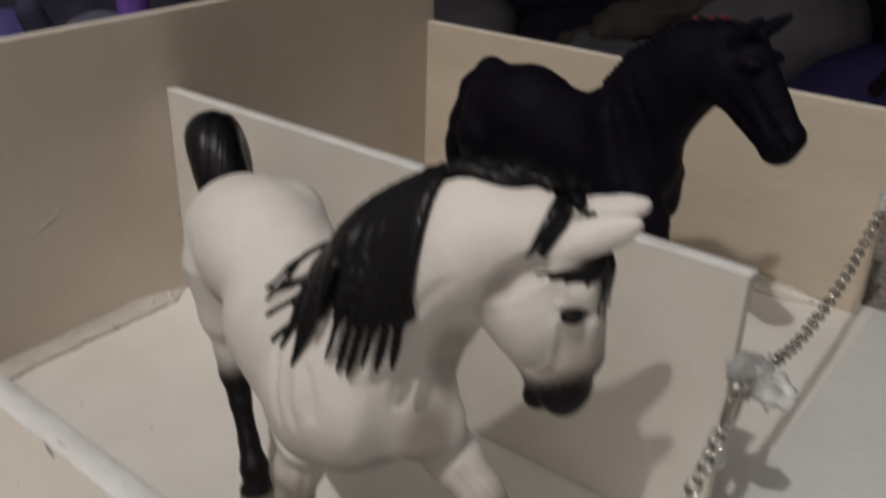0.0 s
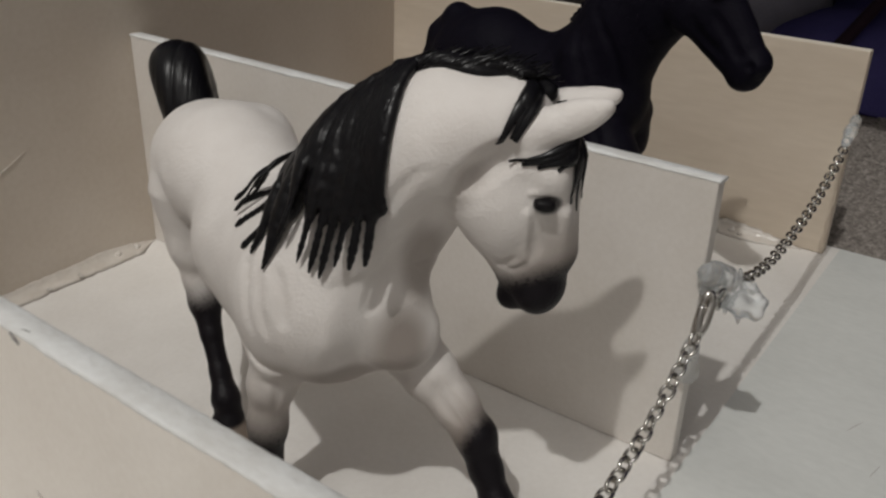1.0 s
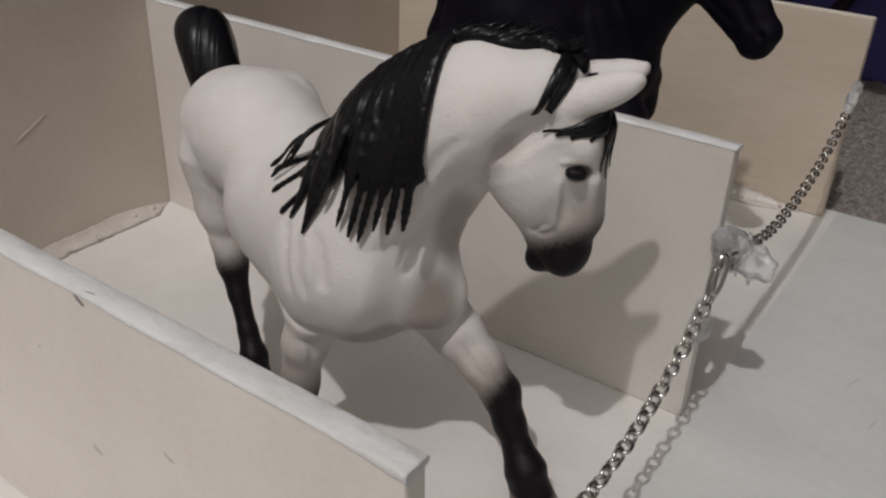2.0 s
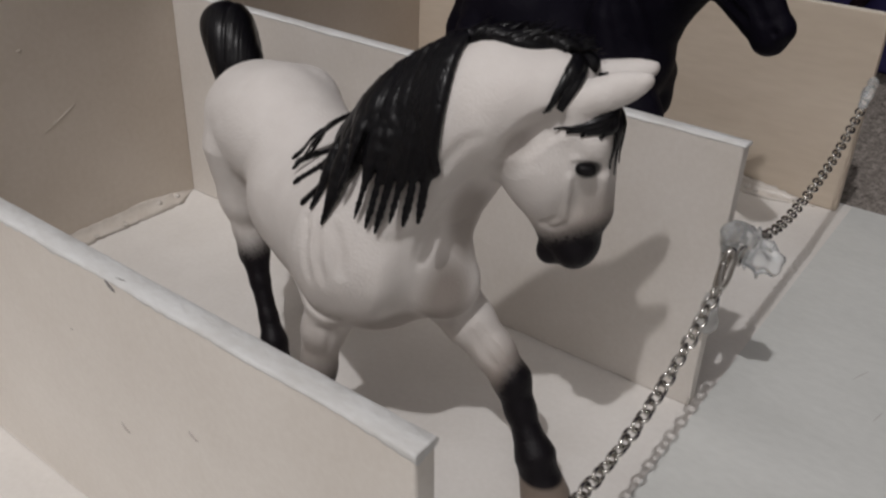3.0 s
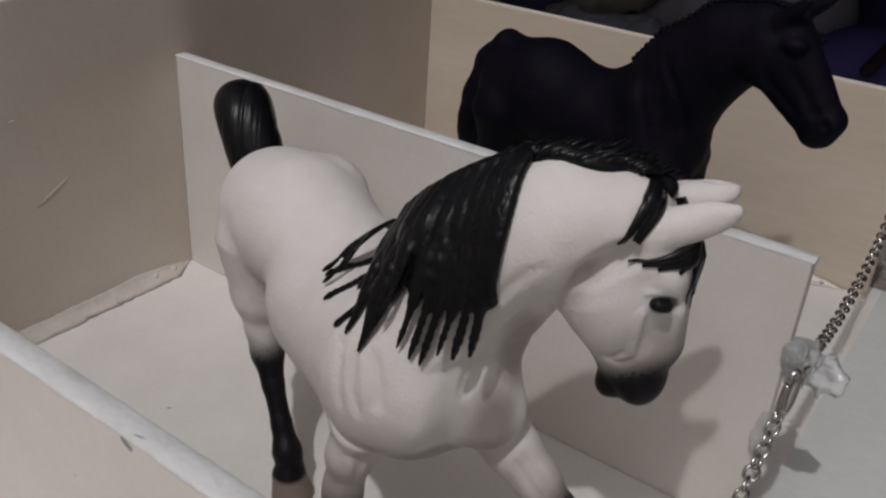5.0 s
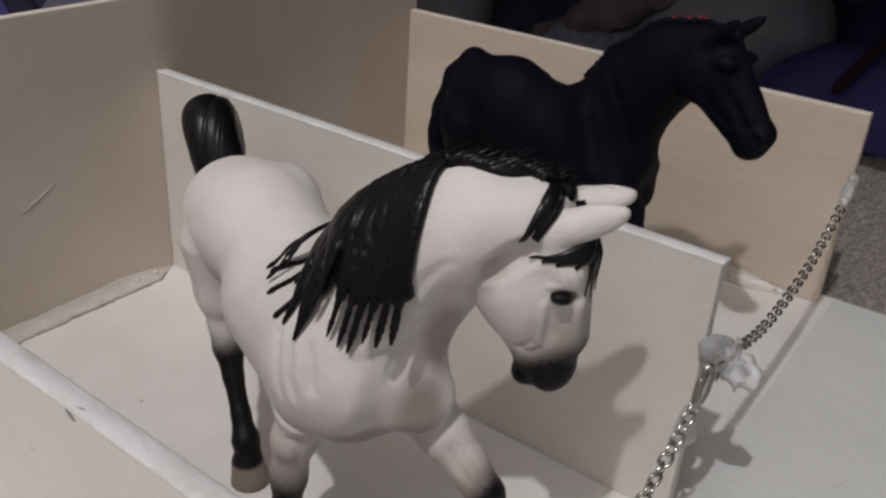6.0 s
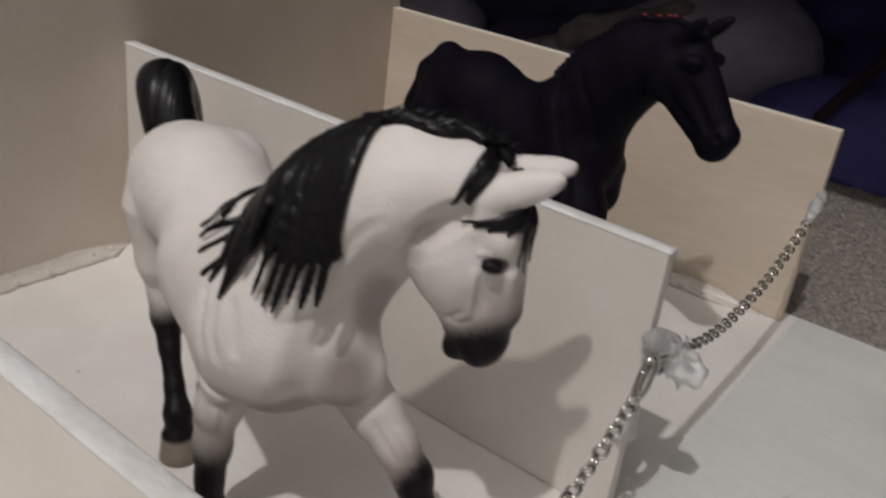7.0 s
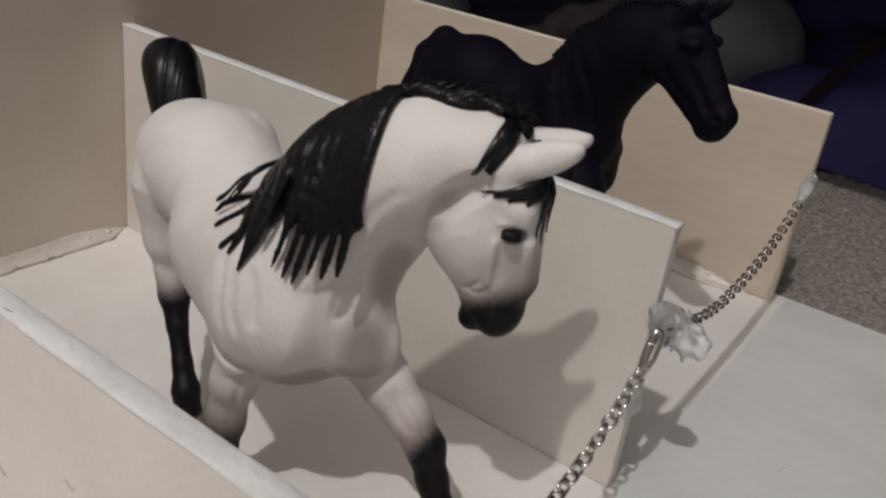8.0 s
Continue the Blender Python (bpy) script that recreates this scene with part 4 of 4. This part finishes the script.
    crest = glide([at(0.1400, 0.0900), at(0.1500, 0.1030), at(0.1635, 0.1145), at(0.1750, 0.1195), at(0.1880, 0.1195)], 27)
    _, g = c.at(crest)
    for i, p in enumerate(crest):
        q = c.lay(p[None] + (0, 0, 0.001), 0.0006)[0]
        size = 1 + 0.35 * noise.noise(Vector(p) * 700)
        fig.add(ball * (0.0015 * size, 0.0015, 0.0013 * size) + q - (0, 0, 0.0002), tris, 0)
        if i in (17, 20, 22, 23):
            fig.add(ball * (0.0010, 0.0007, 0.0004) + q + (0.0004, -0.0009, 0.0012), tris, 3)
    for s in (-1, 1):
        q = c.lay(np.array([at(0.1965, 0.1085, 0.009 * s)]), -0.0004)[0]
        fig.add(ball * (0.0014, 0.0008, 0.0010) + q, tris, 0)
    return fig.done("toy_horse", [HORSE_BLACK, HAIR, EYE, RIBBON], "black satin moulded toy horse with plaited mane and red ribbons", "toy horse")


black_horse()


# ---- chains, clasp and glue ----
def ring_mesh(bm, path, radius, sides=8, closed=True):
    """A tube along a path."""
    p = [Vector(q) for q in path]
    n = len(p)
    loops = []
    up = None
    for i in range(n):
        a, b = (p[(i - 1) % n], p[(i + 1) % n]) if closed else (p[max(i - 1, 0)], p[min(i + 1, n - 1)])
        d = (b - a).normalized()
        if up is None:
            up = d.orthogonal().normalized()
        up = (up - d * up.dot(d)).normalized()
        w = d.cross(up)
        r = radius[i] if isinstance(radius, (list, tuple)) else radius
        loops.append([bm.verts.new(p[i] + (up * math.cos(2 * math.pi * j / sides) + w * math.sin(2 * math.pi * j / sides)) * r) for j in range(sides)])
    for i in range(n if closed else n - 1):
        a, b = loops[i], loops[(i + 1) % n]
        # meet the first loop without a twist
        k = min(range(sides), key=lambda s: (b[s].co - a[0].co).length)
        for j in range(sides):
            bm.faces.new((a[j], a[(j + 1) % sides], b[(j + 1 + k) % sides], b[(j + k) % sides]))
    if not closed:
        bm.faces.new(loops[0][::-1])
        bm.faces.new(loops[-1])
    return bm


def link_mesh(size):
    bm = bmesh.new()
    path = []
    for i in range(16):
        a = 2 * math.pi * i / 16
        path.append(((0.00040 * np.sign(math.cos(a)) * (abs(math.cos(a)) > 0.2) + 0.00148 * math.cos(a)) * size, 0.00148 * math.sin(a) * size, 0.0))
    ring_mesh(bm, path, 0.00045 * size, 7)
    bmesh.ops.recalc_face_normals(bm, faces=bm.faces)
    return mesh_of(bm, "link", METAL, True)


def chain(name, points, label, pitch, size):
    """Oval links threaded along a sagging line, each turned a quarter against the last."""
    line = glide(points, 400)
    link = link_mesh(size)
    far = np.concatenate([[0], np.cumsum(np.linalg.norm(np.diff(line, axis=0), axis=1))])
    ob = thing(name, label, "chain", "chains across the stalls")
    ob.location = line[0]
    rng = random.Random(3)
    for i in range(int(far[-1] / pitch) + 1):
        s = i * pitch
        p = np.array([np.interp(s, far, line[:, k]) for k in range(3)])
        q = np.array([np.interp(min(s + 0.001, far[-1]), far, line[:, k]) - np.interp(max(s - 0.001, 0), far, line[:, k]) for k in range(3)])
        turn = Vector(q).to_track_quat("X", "Z").to_matrix().to_4x4()
        o = new("link", link)
        o.parent = ob
        o.matrix_basis = Matrix.Translation(Vector(p) - ob.location) @ turn @ pose(0, 0, 0, (20 if i % 2 else 110) + rng.uniform(-14, 14))
    return ob


def sagging(a, b, sag, n=9):
    a, b = np.array(a), np.array(b)
    return [a + (b - a) * u - np.array((0, 0, 4 * sag * u * (1 - u))) for u in np.linspace(0, 1, n)]


chain("chain", sagging((0.2284, -0.0116, 0.0448), (0.2290, -0.1294, 0.0500), 0.0200), "silver steel chain hanging across the grey horse's stall", 0.0031, 1.05)
chain("chain", [(0.2275, 0.0120, 0.0490), (0.2275, 0.0260, 0.0442), (0.2270, 0.0480, 0.0392), (0.2266, 0.0720, 0.0385), (0.2262, 0.0950, 0.0405), (0.2256, 0.1100, 0.0428), (0.2252, 0.1220, 0.0462), (0.2248, 0.1330, 0.0500)], "silver steel chain hanging across the black horse's stall", 0.0027, 0.95)


def lobster_clasp():
    ob = thing("clasp", "silver lobster clasp hooked on the partition's glue", "clasp")
    top, foot = Vector((0.2290, -0.0065, 0.0555)), Vector((0.2286, -0.0112, 0.0463))
    along = (top - foot).normalized()
    across = along.cross(Vector((0.81, -0.59, 0.1))).normalized()
    size = (top - foot).length

    def spot(u, v):
        return foot + along * (u * size) + across * (v * size)

    bm = bmesh.new()
    hook = glide([spot(0.02, 0.0), spot(0.25, 0.09), spot(0.55, 0.11), spot(0.82, 0.10), spot(0.98, 0.0), spot(0.88, -0.10), spot(0.66, -0.11)], 22)
    ring_mesh(bm, hook, [0.0017 - 0.0010 * i / 21 for i in range(22)], 9, False)
    part("hook", bm, METAL, ob, "", True)
    bm = bmesh.new()
    lever = glide([spot(0.02, 0.0), spot(0.2, -0.05), spot(0.42, -0.09), spot(0.66, -0.12)], 12)
    ring_mesh(bm, lever, [0.0015 - 0.0006 * i / 11 for i in range(12)], 9, False)
    part("lever", bm, METAL, ob, "", True)
    bm = bmesh.new()
    ring_mesh(bm, [spot(-0.12 + 0.14 * math.cos(a), 0.14 * math.sin(a)) for a in np.linspace(0, 2 * math.pi, 15)[:-1]], 0.0004, 7)
    part("ring", bm, METAL, ob, "", True)
    bm = bmesh.new()
    c = Vector((0.2300, -0.0020, 0.0520))
    ring_mesh(bm, [c + Vector((0.0004 * math.sin(2 * a), 0.0030 * math.cos(a), 0.0024 * math.sin(a))) for a in np.linspace(0, 2 * math.pi, 19)[:-1]], 0.00045, 7)
    part("jump_ring", bm, METAL, ob, "", True)


lobster_clasp()


def glue_lump(name, lo, hi, balls, label, step=0.0005):
    c = Clay(lo, hi, step)
    for a, ra, b, rb in balls:
        c.limb(a, ra, b, rb, 0.0015)
    v, f = c.skin()
    v = np.array([p + np.array(noise.noise_vector(Vector(p) * 420)) * 0.0005 for p in v])
    me = bpy.data.meshes.new(name)
    me.from_pydata(v.tolist(), [], f.tolist())
    me.materials.append(GLUE)
    me.polygons.foreach_set("use_smooth", [True] * len(me.polygons))
    return tagged(new(name, me), label, "glue")


glue_lump("glue_blob", (0.218, -0.012, 0.03), (0.242, 0.03, 0.066), (
    ((0.2268, -0.0035, 0.0585), 0.0026, (0.2270, 0.0020, 0.0545), 0.0036),
    ((0.2270, 0.0010, 0.0560), 0.0036, (0.2275, 0.0080, 0.0520), 0.0036),
    ((0.2275, 0.0070, 0.0520), 0.0034, (0.2276, 0.0125, 0.0485), 0.0022),
    ((0.2270, -0.0010, 0.0530), 0.0026, (0.2272, -0.0010, 0.0490), 0.0016),
    ((0.2280, 0.0070, 0.0490), 0.0016, (0.2290, 0.0150, 0.0440), 0.0008),
    ((0.2290, 0.0150, 0.0440), 0.0008, (0.2285, 0.0195, 0.0455), 0.0008),
    ((0.2285, 0.0195, 0.0455), 0.0008, (0.2278, 0.0190, 0.0500), 0.0007),
    ((0.2285, 0.0090, 0.0470), 0.0010, (0.2285, 0.0090, 0.0420), 0.0005),
    ((0.2278, 0.0030, 0.0500), 0.0028, (0.2335, 0.0045, 0.0480), 0.0024),
    ((0.2335, 0.0045, 0.0480), 0.0019, (0.2372, 0.0055, 0.0462), 0.0012),
    ((0.2372, 0.0055, 0.0462), 0.0012, (0.2378, 0.0075, 0.0490), 0.0010),
    ((0.2378, 0.0075, 0.0490), 0.0010, (0.2340, 0.0085, 0.0515), 0.0012),
    ((0.2340, 0.0085, 0.0515), 0.0012, (0.2290, 0.0060, 0.0525), 0.0016),
    ((0.2325, 0.0055, 0.0492), 0.0016, (0.2362, 0.0068, 0.0480), 0.0010),
    ((0.2330, 0.0040, 0.0475), 0.0011, (0.2335, 0.0042, 0.0435), 0.0005),
), "clear hot glue blob holding the clasp on the partition")
glue_lump("glue_blob", (0.218, -0.012, 0.015), (0.236, 0.012, 0.05), (
    ((0.2250, -0.0030, 0.0370), 0.0020, (0.2252, -0.0035, 0.0290), 0.0028),
    ((0.2252, -0.0030, 0.0300), 0.0026, (0.2250, 0.0000, 0.0260), 0.0014),
), "clear hot glue smear down the partition's front edge")
glue_lump("glue_blob", (0.216, 0.126, 0.040), (0.234, 0.162, 0.068), (
    ((0.2238, 0.1480, 0.0555), 0.0018, (0.2242, 0.1400, 0.0530), 0.0020),
    ((0.2242, 0.1400, 0.0528), 0.0019, (0.2246, 0.1345, 0.0505), 0.0016),
    ((0.2236, 0.1490, 0.0550), 0.0019, (0.2236, 0.1500, 0.0500), 0.0015),
), "clear hot glue blob holding the chain on the plywood end board")


def glue_seam(name, a, b, out, width, height, label, seed):
    """A bumpy fillet of glue along the foot of a board, from a to b, spreading towards out."""
    bm = bmesh.new()
    a, b, out = Vector(a), Vector(b), Vector(out).normalized()
    n = max(12, int((b - a).length / 0.0012))
    rows = []
    for i in range(n + 1):
        p = a.lerp(b, i / n)
        w = width * (0.8 + 0.25 * noise.noise(Vector((i * 0.07, seed, 0))) + 0.08 * noise.noise(Vector((i * 0.5, seed, 3))))
        h = height * (0.8 + 0.4 * noise.noise(Vector((i * 0.07, seed, 7))) + 0.2 * noise.noise(Vector((i * 0.6, seed, 9))))
        fade = min(1, 12 * i / n, 12 * (n - i) / n)
        w, h = max(0.0006, w * fade), max(0.0004, h * fade)
        rows.append([bm.verts.new(p + out * w * u + Vector((0, 0, h * z + 0.0001))) for u, z in ((-0.05, -0.3), (-0.03, 1.0), (0.05, 0.62), (0.22, 0.28), (0.58, 0.09), (1.0, -0.02))])
    for r, q in zip(rows, rows[1:]):
        for j in range(5):
            bm.faces.new((r[j], r[j + 1], q[j + 1], q[j]))
        bm.faces.new((r[5], r[0], q[0], q[5]))
    bm.faces.new(rows[0][::-1])
    bm.faces.new(rows[-1])
    rng = random.Random(seed)
    for _ in range(int((b - a).length / 0.011)):
        q = a.lerp(b, rng.uniform(0.03, 0.97)) + out * width * rng.uniform(0.1, 0.7)
        r = rng.uniform(0.0006, 0.0015)
        ball = bmesh.ops.create_icosphere(bm, subdivisions=2, radius=r)["verts"]
        for v in ball:
            v.co = q + Vector((v.co.x * 1.2, v.co.y, v.co.z * 0.8)) * (1 + 0.4 * noise.noise(v.co * 900 + q * 300)) + Vector((0, 0, height * rng.uniform(0.15, 0.3)))
            for f in v.link_faces:
                f.material_index = 1
    bmesh.ops.recalc_face_normals(bm, faces=bm.faces)
    return whole(name, bm, [DRIED_GLUE, CLEAR_GLUE], label, "glue", smooth=True)


glue_seam("glue_seam", (0.0, -0.126, 0.0), (0.0, -0.0055, 0.0), (1, 0, 0), 0.0090, 0.0050, "dull translucent lumpy glue seam along the back wall's foot", 1)
glue_seam("glue_seam", (0.0, 0.002, 0.0), (0.0, 0.146, 0.0), (1, 0, 0), 0.0070, 0.0085, "dull translucent lumpy glue seam along the back wall's foot", 2)
glue_seam("glue_seam", (0.02, 0.1462, 0.0), (0.215, 0.1462, 0.0), (0, -1, 0), 0.0075, 0.0055, "dull translucent lumpy glue seam along the end board's foot", 4)


# ---- dim things on the carpet behind the stable ----
def soft_thing(name, balls, material, label, category, step=0.003, rough=0.004, scale=22.0):
    """A soft, creased heap melted together out of rounded masses."""
    p = np.array([q for a, ra, b, rb in balls for q in (np.array(a) - ra, np.array(a) + ra, np.array(b) - rb, np.array(b) + rb)])
    c = Clay(p.min(0) - 0.012, p.max(0) + 0.012, step)
    for a, ra, b, rb in balls:
        c.limb(a, ra, b, rb, 0.012)
    v, f = c.skin()
    v = np.array([q + np.array(noise.noise_vector(Vector(q) * scale)) * rough + np.array(noise.noise_vector(Vector(q) * scale * 3)) * rough * 0.35 for q in v])
    v[:, 2] = np.maximum(v[:, 2], -0.0048)
    me = bpy.data.meshes.new(name)
    me.from_pydata(v.tolist(), [], f.tolist())
    me.materials.append(material)
    me.polygons.foreach_set("use_smooth", [True] * len(me.polygons))
    return tagged(new(name, me), label, category)


soft_thing("bag", (((0.035, 0.47, 0.03), 0.045, (0.085, 0.47, 0.035), 0.045), ((0.09, 0.455, 0.0), 0.012, (0.085, 0.46, 0.03), 0.03), ((0.0, 0.48, 0.02), 0.04, (0.05, 0.48, 0.03), 0.045)), SLATE, "dark slate grey soft bag standing on the carpet", "bag")
soft_thing("sleeve", (((-0.10, 0.425, 0.000), 0.006, (-0.045, 0.425, 0.026), 0.010), ((-0.045, 0.425, 0.026), 0.010, (0.030, 0.440, 0.060), 0.010)), BROWN, "dim grey brown rolled cloth lying in front of a bag", "cloth", 0.002, 0.006, 40.0)
soft_thing("cloth", (((-0.06, 0.42, 0.006), 0.014, (0.0, 0.42, 0.012), 0.014),), PALE, "pale grey crumpled cloth on the carpet", "cloth", 0.002, 0.006, 45.0)
soft_thing("blanket", (((0.16, 0.42, -0.01), 0.055, (0.55, 0.41, 0.0), 0.07), ((0.16, 0.56, 0.0), 0.06, (0.55, 0.52, 0.02), 0.08), ((0.10, 0.72, 0.03), 0.09, (0.6, 0.66, 0.04), 0.1)), NAVY, "dark navy blanket heaped on the carpet", "blanket", 0.006, 0.010, 12)
soft_thing("jacket", (((-0.30, 0.62, 0.02), 0.07, (0.0, 0.60, 0.02), 0.07), ((-0.15, 0.50, -0.01), 0.03, (0.1, 0.56, 0.0), 0.045)), BLACK_CLOTH, "black jacket heaped on the carpet", "jacket", 0.005, 0.008, 14)
soft_thing("folded_cloth", (((-0.235, 0.46, 0.0), 0.03, (-0.19, 0.46, 0.005), 0.028),), SLATE, "dim grey green folded cloth on the carpet", "cloth", 0.003)
soft_thing("folded_cloth", (((-0.19, 0.074, 0.055), 0.017, (-0.19, 0.086, 0.057), 0.017), ((-0.19, 0.078, 0.012), 0.024, (-0.19, 0.082, 0.03), 0.022)), LILAC, "lilac grey folded cloth behind the stable", "cloth", 0.0025, 0.003)
soft_thing("folded_cloth", (((-0.185, 0.104, 0.005), 0.010, (-0.185, 0.103, 0.085), 0.008),), VIOLET, "violet cloth edge behind the stable", "cloth", 0.002, 0.002)
soft_thing("folded_cloth", (((-0.205, 0.005, 0.02), 0.032, (-0.205, 0.035, 0.05), 0.030), ((-0.21, -0.03, 0.01), 0.035, (-0.21, 0.0, 0.03), 0.035)), NAVY, "dark blue folded cloth behind the stable", "cloth", 0.003, 0.004)
soft_thing("strap", (((-0.172, 0.064, 0.0), 0.006, (-0.170, 0.046, 0.055), 0.006), ((-0.170, 0.046, 0.055), 0.006, (-0.174, 0.036, 0.085), 0.006)), BLACK_CLOTH, "black strap over the folded cloths behind the stable", "strap", 0.002, 0.001)
soft_thing("blanket", (((-0.34, -0.14, 0.03), 0.09, (-0.34, 0.30, 0.03), 0.09),), DARK_CLOTH, "dark blue grey blanket heaped behind the stable", "blanket", 0.006, 0.008, 14)
soft_thing("strap", (((0.165, 0.365, 0.030), 0.003, (0.185, 0.41, 0.066), 0.003), ((0.185, 0.41, 0.066), 0.003, (0.20, 0.45, 0.078), 0.003)), mottled("dark_red_webbing", (0.014, 0.005, 0.012), (0.022, 0.007, 0.016), 60, 0.9, 0.2), "dark red strap over the navy blanket", "strap", 0.0015, 0.001)
# added slab out of view, keeps the lamp off the carpet behind the stable
board("shade_overhang", (-1.2, 0.144, 0.26), (1.5, 1.69, 0.50), BLACK_CLOTH, "dark unseen slab over the carpet, added to shade the things behind the stable", category="bed", bevel=0.004)
